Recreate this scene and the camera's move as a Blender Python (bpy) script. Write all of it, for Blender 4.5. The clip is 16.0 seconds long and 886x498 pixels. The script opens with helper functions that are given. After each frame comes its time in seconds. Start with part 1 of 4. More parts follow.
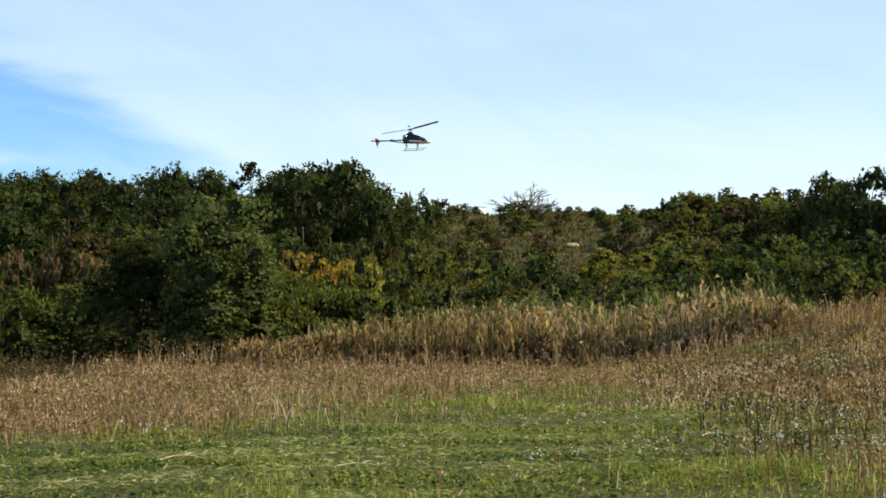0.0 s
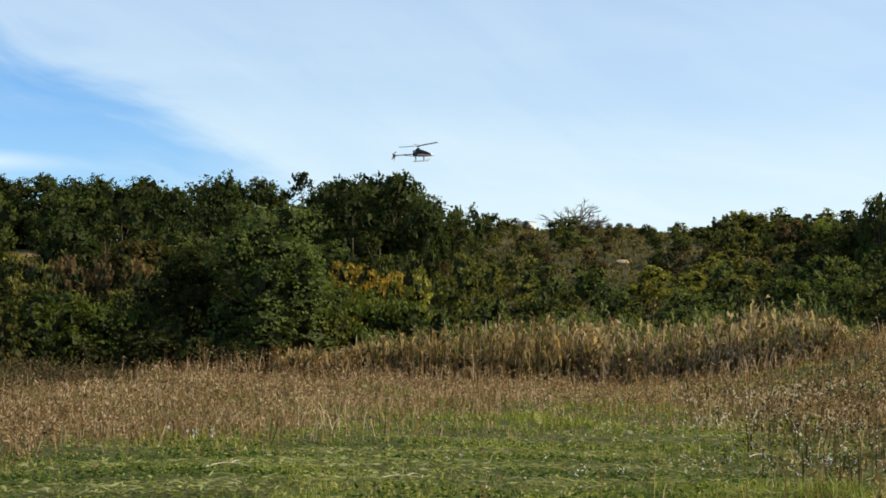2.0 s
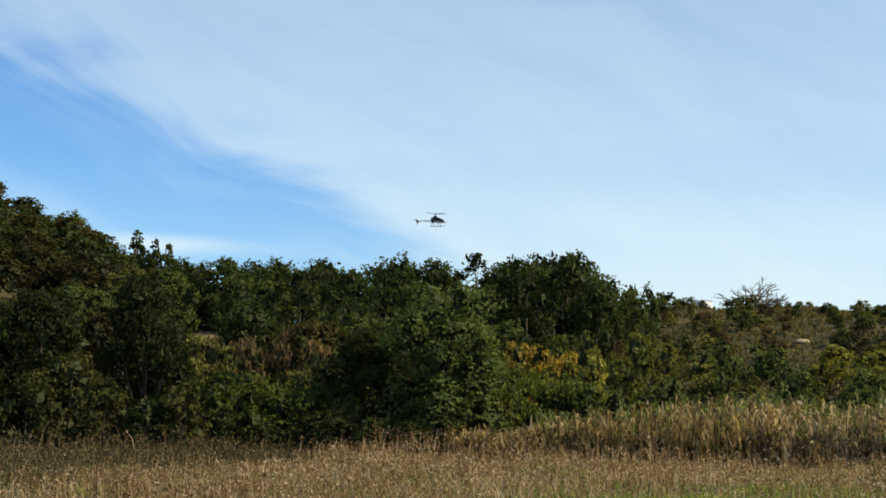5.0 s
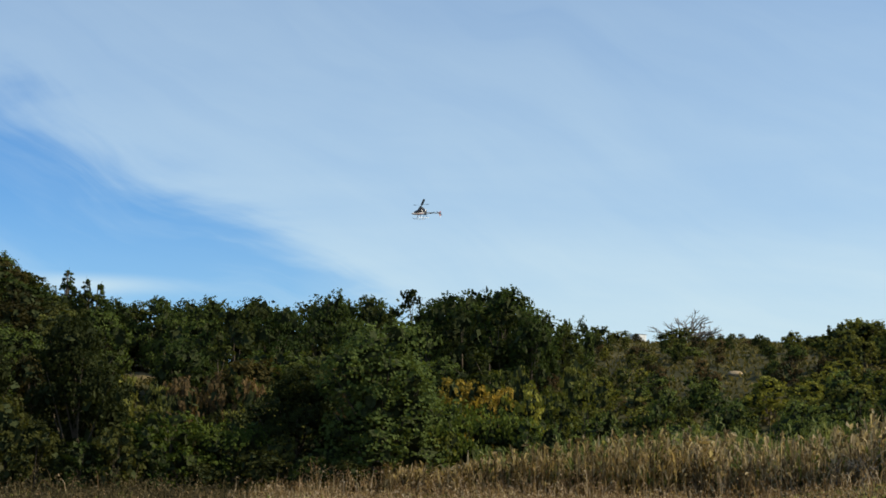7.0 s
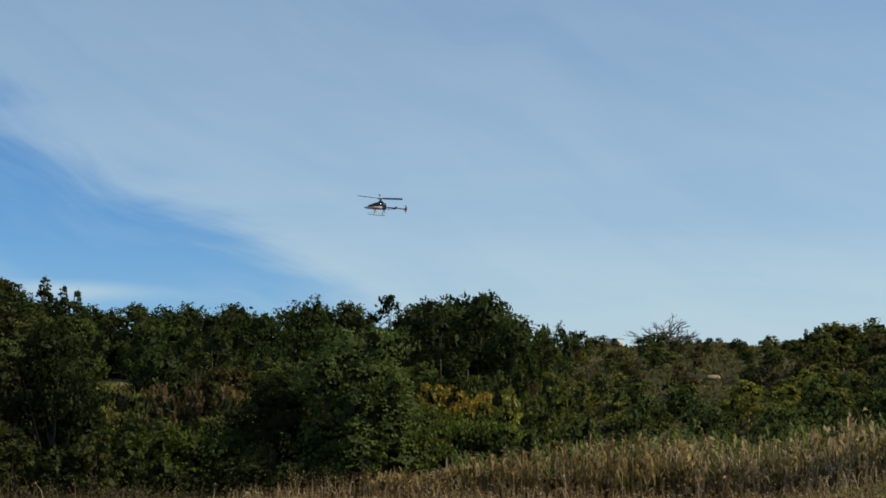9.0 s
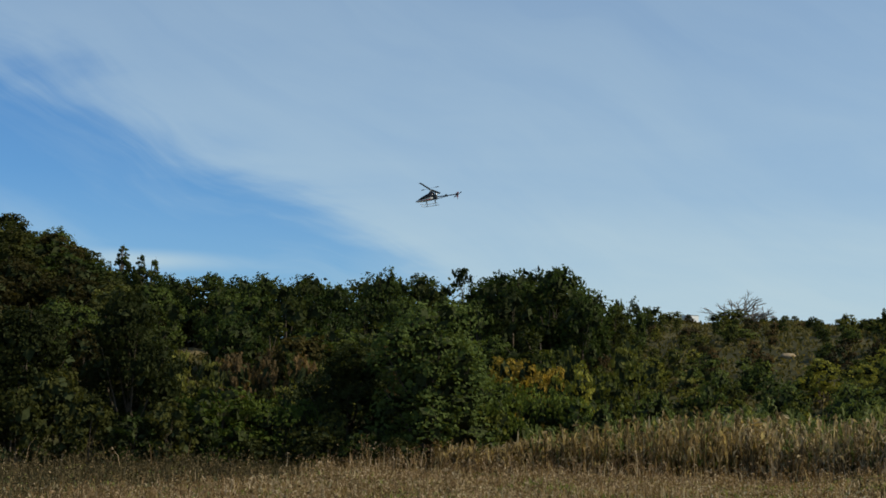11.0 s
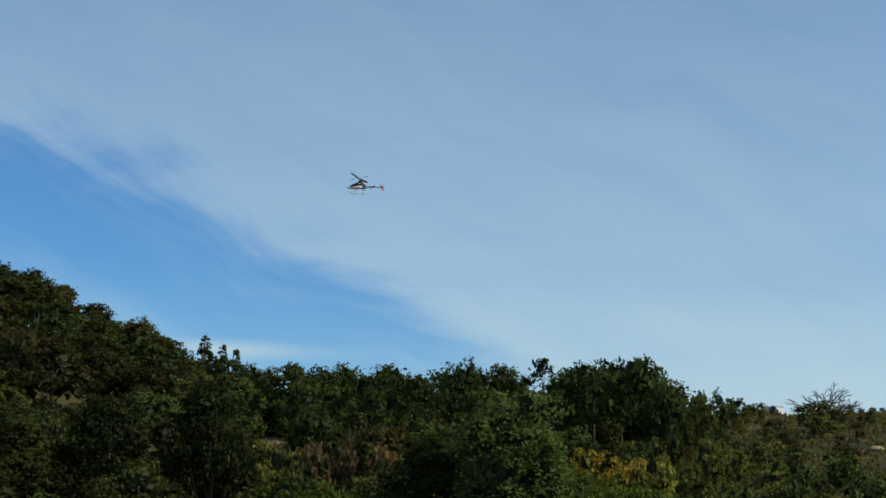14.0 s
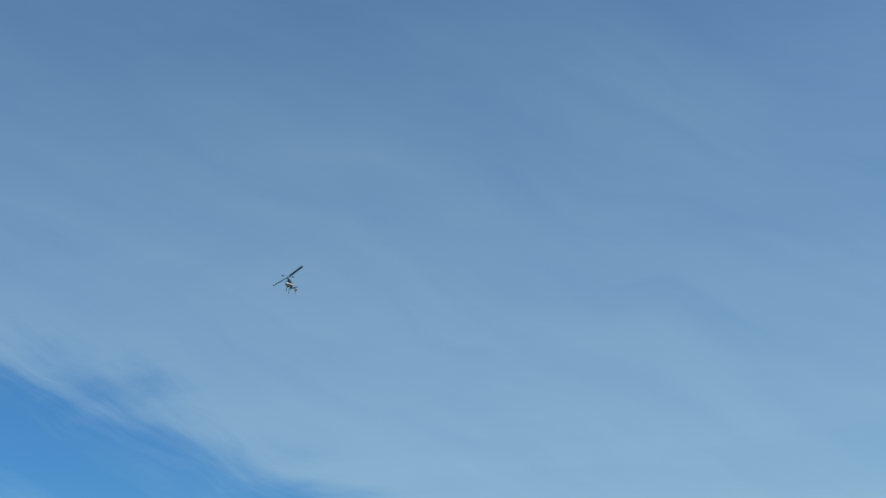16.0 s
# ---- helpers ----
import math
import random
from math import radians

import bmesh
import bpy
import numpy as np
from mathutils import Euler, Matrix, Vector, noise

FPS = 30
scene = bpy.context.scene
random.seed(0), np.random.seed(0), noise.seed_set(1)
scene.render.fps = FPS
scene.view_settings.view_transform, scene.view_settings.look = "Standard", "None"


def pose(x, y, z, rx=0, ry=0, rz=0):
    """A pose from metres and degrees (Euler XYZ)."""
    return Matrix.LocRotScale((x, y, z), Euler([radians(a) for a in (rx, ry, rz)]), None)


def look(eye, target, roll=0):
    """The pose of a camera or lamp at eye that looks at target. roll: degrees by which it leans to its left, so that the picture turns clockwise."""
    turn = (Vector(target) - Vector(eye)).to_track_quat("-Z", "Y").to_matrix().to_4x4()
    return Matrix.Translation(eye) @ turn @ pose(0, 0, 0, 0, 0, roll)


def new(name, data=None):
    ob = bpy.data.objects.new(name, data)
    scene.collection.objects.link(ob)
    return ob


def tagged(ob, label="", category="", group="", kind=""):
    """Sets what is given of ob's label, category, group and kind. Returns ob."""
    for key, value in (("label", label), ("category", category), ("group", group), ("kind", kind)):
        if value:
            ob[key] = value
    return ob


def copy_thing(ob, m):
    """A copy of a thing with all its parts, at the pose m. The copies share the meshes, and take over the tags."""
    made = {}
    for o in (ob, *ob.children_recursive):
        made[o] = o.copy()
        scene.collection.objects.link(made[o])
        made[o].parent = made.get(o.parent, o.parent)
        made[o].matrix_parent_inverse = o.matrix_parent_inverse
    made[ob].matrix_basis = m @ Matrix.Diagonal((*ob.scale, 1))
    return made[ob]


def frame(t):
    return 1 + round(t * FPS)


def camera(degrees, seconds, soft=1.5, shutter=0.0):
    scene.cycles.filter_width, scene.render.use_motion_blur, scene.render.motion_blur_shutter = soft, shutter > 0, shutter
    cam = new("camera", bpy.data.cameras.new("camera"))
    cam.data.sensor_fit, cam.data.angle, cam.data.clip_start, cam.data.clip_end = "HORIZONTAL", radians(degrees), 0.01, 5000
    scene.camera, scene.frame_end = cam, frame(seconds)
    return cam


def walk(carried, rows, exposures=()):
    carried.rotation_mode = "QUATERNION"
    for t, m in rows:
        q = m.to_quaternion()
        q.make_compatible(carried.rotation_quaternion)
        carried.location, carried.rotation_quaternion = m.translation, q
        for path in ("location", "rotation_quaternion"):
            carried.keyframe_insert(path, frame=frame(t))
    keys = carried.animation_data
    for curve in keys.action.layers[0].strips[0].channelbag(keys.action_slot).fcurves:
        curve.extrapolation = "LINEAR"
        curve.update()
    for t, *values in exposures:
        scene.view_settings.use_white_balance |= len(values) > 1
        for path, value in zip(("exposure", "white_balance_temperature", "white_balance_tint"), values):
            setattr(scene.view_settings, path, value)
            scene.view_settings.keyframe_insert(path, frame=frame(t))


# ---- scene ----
# ---------------------------------------------------------------- camera
EYE = 1.6
cam = camera(33.95, 16.0, soft=1.7)
ROWS = [  # seconds, yaw, pitch, roll: someone stands still and follows the model aircraft
    (0.0, 0.0, 3.2, 0.0), (0.5, -2.77, 3.91, 0.07), (1.0, -1.75, 3.86, -0.37), (1.5, 0.35, 3.68, -0.9),
    (2.0, 1.87, 3.71, -1.36), (2.5, 4.62, 3.79, -1.9), (3.0, 6.58, 4.0, -1.85), (3.5, 6.93, 5.05, -1.84),
    (4.0, 8.02, 6.19, -1.72), (4.2, 8.32, 6.57, -1.78), (6.3, 8.94, 6.83, -1.38), (6.5, 8.24, 7.7, -1.13),
    (7.0, 6.25, 8.19, -0.55), (7.5, 3.74, 8.23, -0.36), (8.0, 2.54, 8.16, -0.03), (8.5, 3.88, 8.47, -0.12),
    (11.0, 8.21, 7.32, -1.31), (11.5, 9.04, 7.05, -1.84), (12.0, 10.79, 8.93, -1.95), (12.5, 12.15, 9.71, -2.48),
    (13.0, 14.14, 9.87, -3.01), (13.5, 14.24, 9.98, -3.3), (14.0, 11.33, 10.78, -1.77), (14.5, 9.58, 11.68, -0.66),
    (15.0, 10.93, 14.49, 0.48), (15.2, 11.31, 15.78, 0.96), (15.5, 11.54, 17.16, 1.45), (15.8, 11.42, 18.42, 1.5),
    (16.0, 11.53, 19.13, 1.35),
]
EXPOSURES = [  # seconds, stops, white balance and tint
    (0.0, 0.42, 7050, 10), (1.0, 0.26, 7080, 10), (2.5, 0.27, 7100, 10), (4.0, 0.23, 7120, 9), (6.5, 0.06, 6700, 7), (8.5, -0.31, 6520, 5), (11.0, -0.36, 6550, 5),
    (12.5, -0.25, 6500, 5), (14.0, -0.36, 6300, 2), (15.0, -0.58, 6050, -1), (16.0, -0.6, 5750, -3)]
walk(cam, [(t, pose(0, 0, EYE, 90 + p, r, y)) for t, y, p, r in ROWS], EXPOSURES)

# ---------------------------------------------------------------- light
SUN_AZ, SUN_EL = 90.0, 37.0   # degrees to the right of straight ahead, and up
sun_way = Vector((math.sin(radians(SUN_AZ)) * math.cos(radians(SUN_EL)), math.cos(radians(SUN_AZ)) * math.cos(radians(SUN_EL)), math.sin(radians(SUN_EL))))
sun = new("sun", bpy.data.lights.new("sun", "SUN"))
sun.data.energy, sun.data.angle, sun.data.color = 5.0, radians(0.6), (1.0, 0.92, 0.76)
sun.matrix_world = look(sun_way * 300, (0, 0, 0))


class Nodes:
    """A short hand for node trees."""

    def __init__(self, tree):
        self.tree = tree
        tree.nodes.clear()

    def add(self, kind, inputs=None, **settings):
        n = self.tree.nodes.new(kind)
        for key, value in settings.items():
            setattr(n, key, value)
        for key, value in (inputs or {}).items():
            if isinstance(value, bpy.types.NodeSocket):
                self.tree.links.new(value, n.inputs[key])
            else:
                n.inputs[key].default_value = value
        return n

    def math(self, op, a, b=0.0, clamp=False):
        return self.add("ShaderNodeMath", {0: a, 1: b}, operation=op, use_clamp=clamp).outputs[0]

    def mix(self, fac, a, b, blend="MIX"):
        n = self.add("ShaderNodeMix", data_type="RGBA", blend_type=blend)
        for i, value in ((0, fac), (6, a), (7, b)):
            if isinstance(value, bpy.types.NodeSocket):
                self.tree.links.new(value, n.inputs[i])
            else:
                n.inputs[i].default_value = value
        return n.outputs[2]

    def ramp(self, fac, stops):
        n = self.add("ShaderNodeValToRGB", {0: fac})
        while len(n.color_ramp.elements) < len(stops):
            n.color_ramp.elements.new(0.5)
        for e, (p, c) in zip(n.color_ramp.elements, stops):
            e.position = p
            e.color = c if len(c) == 4 else (*c, 1)
        return n.outputs[0]


def sky():
    world = bpy.data.worlds.new("sky")
    scene.world = world
    world.use_nodes = True
    n = Nodes(world.node_tree)
    air = n.add("ShaderNodeTexSky", sky_type="NISHITA", sun_disc=False, sun_elevation=radians(SUN_EL), sun_rotation=radians(SUN_AZ),
                altitude=200.0, air_density=1.0, dust_density=0.3, ozone_density=3.0)
    way = n.add("ShaderNodeTexCoord").outputs["Generated"]
    axes = n.add("ShaderNodeSeparateXYZ", {0: way})
    up = n.math("MAXIMUM", axes.outputs[2], 0.0)
    # the clouds lie on a flat high layer, drawn out by the wind
    flat = n.math("ADD", up, 0.22)
    px, py = n.math("DIVIDE", axes.outputs[0], flat), n.math("DIVIDE", axes.outputs[1], flat)
    layer = n.add("ShaderNodeCombineXYZ", {0: px, 1: py, 2: 0.0}).outputs[0]
    wind = n.add("ShaderNodeMapping", {0: layer, 2: (0, 0, radians(-28)), 3: (0.9, 1.9, 1.0)}).outputs[0]
    wisps = n.add("ShaderNodeTexNoise", {"Vector": wind, "Scale": 1.3, "Detail": 7.0, "Roughness": 0.52, "Distortion": 0.5}).outputs[0]
    broad = n.add("ShaderNodeTexNoise", {"Vector": way, "Scale": 5.0, "Detail": 3.0, "Roughness": 0.5}).outputs[0]
    # the sheet of thin cirrus ends in a slanting edge, with clear air beyond it
    a, b = edge_way(12.6, 7.0), edge_way(27.0, 12.5)
    normal = a.cross(b).normalized()
    if normal.z < 0:
        normal = -normal
    side = n.add("ShaderNodeVectorMath", {0: way, 1: tuple(normal)}, operation="DOT_PRODUCT").outputs["Value"]
    along = n.add("ShaderNodeVectorMath", {0: way, 1: tuple((b - a).normalized())}, operation="DOT_PRODUCT").outputs["Value"]
    grain = n.add("ShaderNodeCombineXYZ", {0: n.math("MULTIPLY", along, 3.2), 1: n.math("ADD", n.math("MULTIPLY", side, 17.0), n.math("MULTIPLY", broad, 1.6)), 2: 0.0}).outputs[0]
    fibre = n.add("ShaderNodeTexNoise", {"Vector": grain, "Scale": 1.0, "Detail": 6.0, "Roughness": 0.58, "Distortion": 0.35}).outputs[0]
    side = n.math("ADD", side, n.math("MULTIPLY", n.math("SUBTRACT", wisps, 0.5), 0.10))
    side = n.math("ADD", side, n.math("MULTIPLY", n.math("SUBTRACT", broad, 0.5), 0.06))
    side = n.math("ADD", side, n.math("MULTIPLY", n.math("SUBTRACT", fibre, 0.5), 0.13))
    bow = n.math("DIVIDE", n.math("ADD", axes.outputs[0], 0.32), 0.135)   # the edge is bowed upwards
    bow = n.math("MAXIMUM", n.math("SUBTRACT", 1.0, n.math("MULTIPLY", bow, bow)), -1.2)
    side = n.math("SUBTRACT", side, n.math("MULTIPLY", bow, 0.018))
    veil = n.math("ADD", 0.07, n.math("MULTIPLY", n.math("MAXIMUM", n.math("SUBTRACT", fibre, 0.46), 0.0), 1.3))
    sheet = n.add("ShaderNodeMapRange", {0: side, 1: -0.02, 2: 0.04, 3: veil, 4: 1.0}, interpolation_type="SMOOTHSTEP").outputs[0]
    thick = n.add("ShaderNodeMapRange", {0: n.math("ADD", n.math("MULTIPLY", wisps, 0.4), n.math("MULTIPLY", fibre, 0.6)), 1: 0.32, 2: 0.66, 3: 0.72, 4: 1.04}).outputs[0]
    height = n.add("ShaderNodeMapRange", {0: up, 1: 0.08, 2: 0.5, 3: 0.74, 4: 0.22}).outputs[0]
    cloud = n.math("MULTIPLY", n.math("MULTIPLY", sheet, thick), height, True)
    low = n.add("ShaderNodeMapRange", {0: up, 1: 0.17, 2: 0.08, 3: 0.0, 4: 0.22}).outputs[0]
    cloud = n.math("ADD", cloud, n.math("MULTIPLY", low, thick), True)
    # the clear wedge ends to the right, where the cirrus reaches down to the hills
    east = n.add("ShaderNodeMapRange", {0: n.math("ADD", axes.outputs[0], n.math("MULTIPLY", n.math("SUBTRACT", fibre, 0.5), 0.12)), 1: -0.28, 2: -0.12, 3: 0.0, 4: 0.6}, interpolation_type="SMOOTHSTEP").outputs[0]
    cloud = n.math("MAXIMUM", cloud, n.math("MULTIPLY", n.math("MULTIPLY", east, thick), n.math("MULTIPLY", height, 1.35)))
    streak = n.add("ShaderNodeVectorMath", {0: way, 1: tuple(edge_way(20.0, 6.5))}, operation="SUBTRACT").outputs[0]
    streak = n.add("ShaderNodeVectorMath", {0: streak, 1: (11.0, 11.0, 95.0)}, operation="MULTIPLY").outputs[0]
    streak = n.add("ShaderNodeVectorMath", {0: streak}, operation="LENGTH").outputs["Value"]
    streak = n.add("ShaderNodeMapRange", {0: n.math("ADD", streak, n.math("MULTIPLY", broad, 0.8)), 1: 1.35, 2: 0.35, 3: 0.0, 4: 0.6}, interpolation_type="SMOOTHSTEP").outputs[0]
    cloud = n.math("ADD", cloud, streak, True)
    clear = n.mix(1.0, air.outputs[0], (0.62, 1.04, 1.45, 1), "MULTIPLY")
    colour = n.mix(cloud, clear, (6.45, 7.95, 8.95, 1))
    n.add("ShaderNodeOutputWorld", {0: n.add("ShaderNodeBackground", {0: colour, 1: 0.103}).outputs[0]})


def edge_way(az, el):
    """The direction at so many degrees to the left of straight ahead and up."""
    az, el = radians(az), radians(el)
    return Vector((-math.sin(az) * math.cos(el), math.cos(az) * math.cos(el), math.sin(el)))


sky()


# ---------------------------------------------------------------- materials
def material(name):
    m = bpy.data.materials.new(name)
    m.use_nodes = True
    return m, Nodes(m.node_tree)


def leafy(name, dark, mid, light, glow=0.45, rough=0.75, turn=0.5, speckle=0.6, clump=0.55, vary=0.4):
    """Leaves, blades and straw: every piece of the mesh a little different, and light comes through."""
    m, n = material(name)
    geo = n.add("ShaderNodeNewGeometry")
    info = n.add("ShaderNodeObjectInfo")
    place = n.add("ShaderNodeTexCoord").outputs["Object"]
    patch = n.add("ShaderNodeTexNoise", {"Vector": place, "Scale": clump, "Detail": 2.0}).outputs[0]
    value = n.math("ADD", n.math("MULTIPLY", geo.outputs["Random Per Island"], speckle), n.math("MULTIPLY", patch, 1.3 - speckle))
    value = n.math("ADD", value, n.math("MULTIPLY", info.outputs["Random"], vary))
    colour = n.ramp(n.math("SUBTRACT", value, 0.14 + 0.5 * vary), [(0.0, dark), (turn, mid), (1.0, light)])
    body = n.add("ShaderNodeBsdfPrincipled", {"Base Color": colour, "Roughness": rough, "Specular IOR Level": 0.06})
    through_leaf = n.add("ShaderNodeBsdfTranslucent", {"Color": n.mix(1.0, colour, (1.25, 1.2, 0.7, 1), "MULTIPLY")})
    n.add("ShaderNodeOutputMaterial", {0: n.add("ShaderNodeMixShader", {0: glow, 1: body.outputs[0], 2: through_leaf.outputs[0]}).outputs[0]})
    return m


def solid(name, a, b, scale=8.0, rough=0.6, metal=0.0, bump=0.0, specular=0.4):
    m, n = material(name)
    place = n.add("ShaderNodeTexCoord").outputs["Object"]
    coarse = n.add("ShaderNodeTexNoise", {"Vector": place, "Scale": scale, "Detail": 5.0, "Roughness": 0.6}).outputs[0]
    fine = n.add("ShaderNodeTexNoise", {"Vector": place, "Scale": scale * 9, "Detail": 3.0}).outputs[0]
    value = n.math("ADD", n.math("MULTIPLY", coarse, 0.7), n.math("MULTIPLY", fine, 0.3))
    body = n.add("ShaderNodeBsdfPrincipled", {"Base Color": n.ramp(value, [(0.3, a), (0.7, b)]), "Metallic": metal, "Specular IOR Level": specular,
                 "Roughness": n.add("ShaderNodeMapRange", {0: fine, 3: rough - 0.08, 4: rough + 0.1}).outputs[0]})
    if bump:
        n.tree.links.new(n.add("ShaderNodeBump", {"Height": value, "Strength": bump, "Distance": 0.02}).outputs[0], body.inputs["Normal"])
    n.add("ShaderNodeOutputMaterial", {0: body.outputs[0]})
    return m


def ground_material():
    m, n = material("meadow_soil")
    place = n.add("ShaderNodeTexCoord").outputs["Object"]
    axes = n.add("ShaderNodeSeparateXYZ", {0: place})
    broad = n.add("ShaderNodeTexNoise", {"Vector": place, "Scale": 0.12, "Detail": 4.0}).outputs[0]
    tufts = n.add("ShaderNodeTexNoise", {"Vector": place, "Scale": 3.0, "Detail": 6.0, "Roughness": 0.7}).outputs[0]
    meadow = n.ramp(n.math("ADD", n.math("MULTIPLY", tufts, 0.7), n.math("MULTIPLY", broad, 0.3)),
                    [(0.3, (0.025, 0.03, 0.01)), (0.5, (0.065, 0.068, 0.022)), (0.7, (0.14, 0.115, 0.048))])
    slope = n.ramp(n.math("ADD", n.math("MULTIPLY", tufts, 0.4), n.math("MULTIPLY", broad, 0.6)),
                   [(0.35, (0.03, 0.03, 0.011)), (0.55, (0.075, 0.064, 0.024)), (0.75, (0.17, 0.13, 0.06))])
    far = n.add("ShaderNodeMapRange", {0: axes.outputs[1], 1: 56.0, 2: 80.0}).outputs[0]
    body = n.add("ShaderNodeBsdfPrincipled", {"Base Color": n.mix(far, meadow, slope), "Roughness": 0.95, "Specular IOR Level": 0.1})
    n.tree.links.new(n.add("ShaderNodeBump", {"Height": tufts, "Strength": 0.8, "Distance": 0.08}).outputs[0], body.inputs["Normal"])
    n.add("ShaderNodeOutputMaterial", {0: body.outputs[0]})
    return m


SOIL = ground_material()
BARK = solid("bark", (0.06, 0.045, 0.03), (0.16, 0.125, 0.09), 6.0, 0.9, bump=0.6, specular=0.1)
TWIG = solid("pale_twigs", (0.2, 0.16, 0.11), (0.4, 0.33, 0.24), 6.0, 0.9, specular=0.1)
GREY_BARK = solid("grey_bark", (0.13, 0.11, 0.09), (0.26, 0.23, 0.2), 6.0, 0.9, bump=0.6, specular=0.1)
# crown insides: the shade among the twigs is put into this dark colour
INNER_SHADE = solid("shade_dark_twigs", (0.02, 0.026, 0.01), (0.06, 0.066, 0.026), 5.0, 0.95, bump=0.8, specular=0.05)
def leaves_of(name, colour, glow=0.33, spread=1.0, vary=0.75):
    """Leaves of one tree kind: a shade under the kind's colour, the colour itself, and a paler, yellower one."""
    r, g, b = colour[0] * 0.80, colour[1] * 0.75, colour[2] * 0.66
    colour = (r, g, b)
    k = 0.42 * spread
    dark = (r * (1 - 1.55 * k), g * (1 - 1.4 * k), b * (1 - 1.4 * k))
    light = (r * (1 + 1.9 * k), g * (1 + 1.6 * k), b * (1 + 1.4 * k))
    return leafy(name, dark, colour, light, glow=glow, speckle=0.2, clump=1.3, vary=vary)


LEAF = {
    "dark": leaves_of("oak_leaves", (0.064, 0.092, 0.025)),
    "deep": leaves_of("deep_green_leaves", (0.034, 0.043, 0.013)),
    "mid": leaves_of("green_leaves", (0.060, 0.073, 0.019)),
    "fresh": leaves_of("light_green_leaves", (0.145, 0.187, 0.038)),
    "olive": leaves_of("olive_leaves", (0.145, 0.155, 0.042)),
    "yellow": leaves_of("yellowing_leaves", (0.225, 0.232, 0.05)),
    "orange": leaves_of("orange_leaves", (0.42, 0.30, 0.06), 0.35),
    "bronze": leaves_of("bronze_leaves", (0.052, 0.046, 0.016)),
    "moss": leaves_of("thinning_olive_leaves", (0.056, 0.062, 0.018)),
    "edge": leaves_of("dusty_green_leaves", (0.074, 0.106, 0.033), spread=1.1),
    "shrub": leaves_of("shrub_leaves", (0.115, 0.152, 0.043)),
    "rust": leaves_of("rust_brown_leaves", (0.125, 0.088, 0.045)),
}
GRASS = leafy("green_grass", (0.03, 0.05, 0.01), (0.21, 0.24, 0.05), (0.58, 0.54, 0.2), 0.4, clump=0.9)
FURROW_CLOVER = leafy("furrow_shade_clover", (0.022, 0.048, 0.012), (0.08, 0.13, 0.03), (0.22, 0.28, 0.07), 0.4)
STRAW = leafy("dry_grass", (0.075, 0.045, 0.022), (0.29, 0.182, 0.094), (0.82, 0.64, 0.44), 0.4, speckle=0.7, clump=0.4)
HAY = leafy("pale_mown_hay", (0.06, 0.08, 0.025), (0.24, 0.26, 0.095), (0.58, 0.55, 0.3), 0.4)
WEED = leafy("dead_brown_weeds", (0.02, 0.017, 0.009), (0.062, 0.045, 0.022), (0.17, 0.125, 0.06), 0.25)
REED = leafy("dry_reed", (0.04, 0.031, 0.015), (0.155, 0.108, 0.055), (0.6, 0.45, 0.26), 0.35, speckle=0.75, clump=0.4)
REED_GOLD = leafy("golden_reed", (0.05, 0.036, 0.017), (0.27, 0.188, 0.092), (0.82, 0.64, 0.38), 0.5, speckle=0.75, clump=0.4)
REED_GREEN = leafy("green_reed_leaves", (0.025, 0.04, 0.012), (0.105, 0.127, 0.034), (0.3, 0.3, 0.12), 0.4)
TUSSOCK = leafy("hillside_tussocks", (0.024, 0.026, 0.008), (0.095, 0.083, 0.025), (0.25, 0.19, 0.07), 0.3)


# ---------------------------------------------------------------- ground
def smooth(a, b, v):
    v = np.clip((np.asarray(v, float) - a) / (b - a), 0, 1)
    return v * v * (3 - 2 * v)


RIDGE_AZ = [-180, -60, -40, -17, -12, -6.6, -3.5, -1, 3, 8, 15, 19, 22, 25, 28, 32, 45, 70, 180]
RIDGE_UP = [6, 9, 13, 13.6, 14.4, 14.4, 16.0, 17.2, 14.6, 13, 13, 15, 18.4, 22.0, 26.0, 27.6, 26, 16, 6]


def ground_height(x, y):
    x, y = np.asarray(x, float), np.asarray(y, float)
    az, d = np.degrees(np.arctan2(-x, y)), np.hypot(x, y)
    bank = 2.4 * smooth(4, 21, x) * smooth(14, 60, y)
    hill = np.interp(az, RIDGE_AZ, RIDGE_UP) * smooth(66, 205, d)
    bumps = 0.06 * np.sin(x * 0.9 + 1.3) * np.sin(y * 0.7) + 0.05 * np.sin(x * 0.37 + y * 0.51) + 0.03 * np.sin(x * 0.8 + 1.7 * y) * np.sin(0.6 * y)
    rough = 0.5 * np.sin(x * 0.13 + 2) * np.sin(y * 0.11 + 1) * smooth(70, 110, d)
    return bank + hill + bumps + rough


def mesh_from(name, verts, faces, mat, smooth_faces=False):
    """A mesh from arrays of vertices and of faces that all have the same number of corners."""
    me = bpy.data.meshes.new(name)
    verts, faces = np.asarray(verts, np.float32), np.asarray(faces, np.int32)
    k = faces.shape[1]
    me.vertices.add(len(verts))
    me.vertices.foreach_set("co", verts.ravel())
    me.loops.add(faces.size)
    me.loops.foreach_set("vertex_index", faces.ravel())
    me.polygons.add(len(faces))
    me.polygons.foreach_set("loop_start", np.arange(0, faces.size, k, dtype=np.int32))
    me.polygons.foreach_set("use_smooth", np.full(len(faces), smooth_faces))
    me.update(calc_edges=True)
    me.materials.append(mat)
    return me


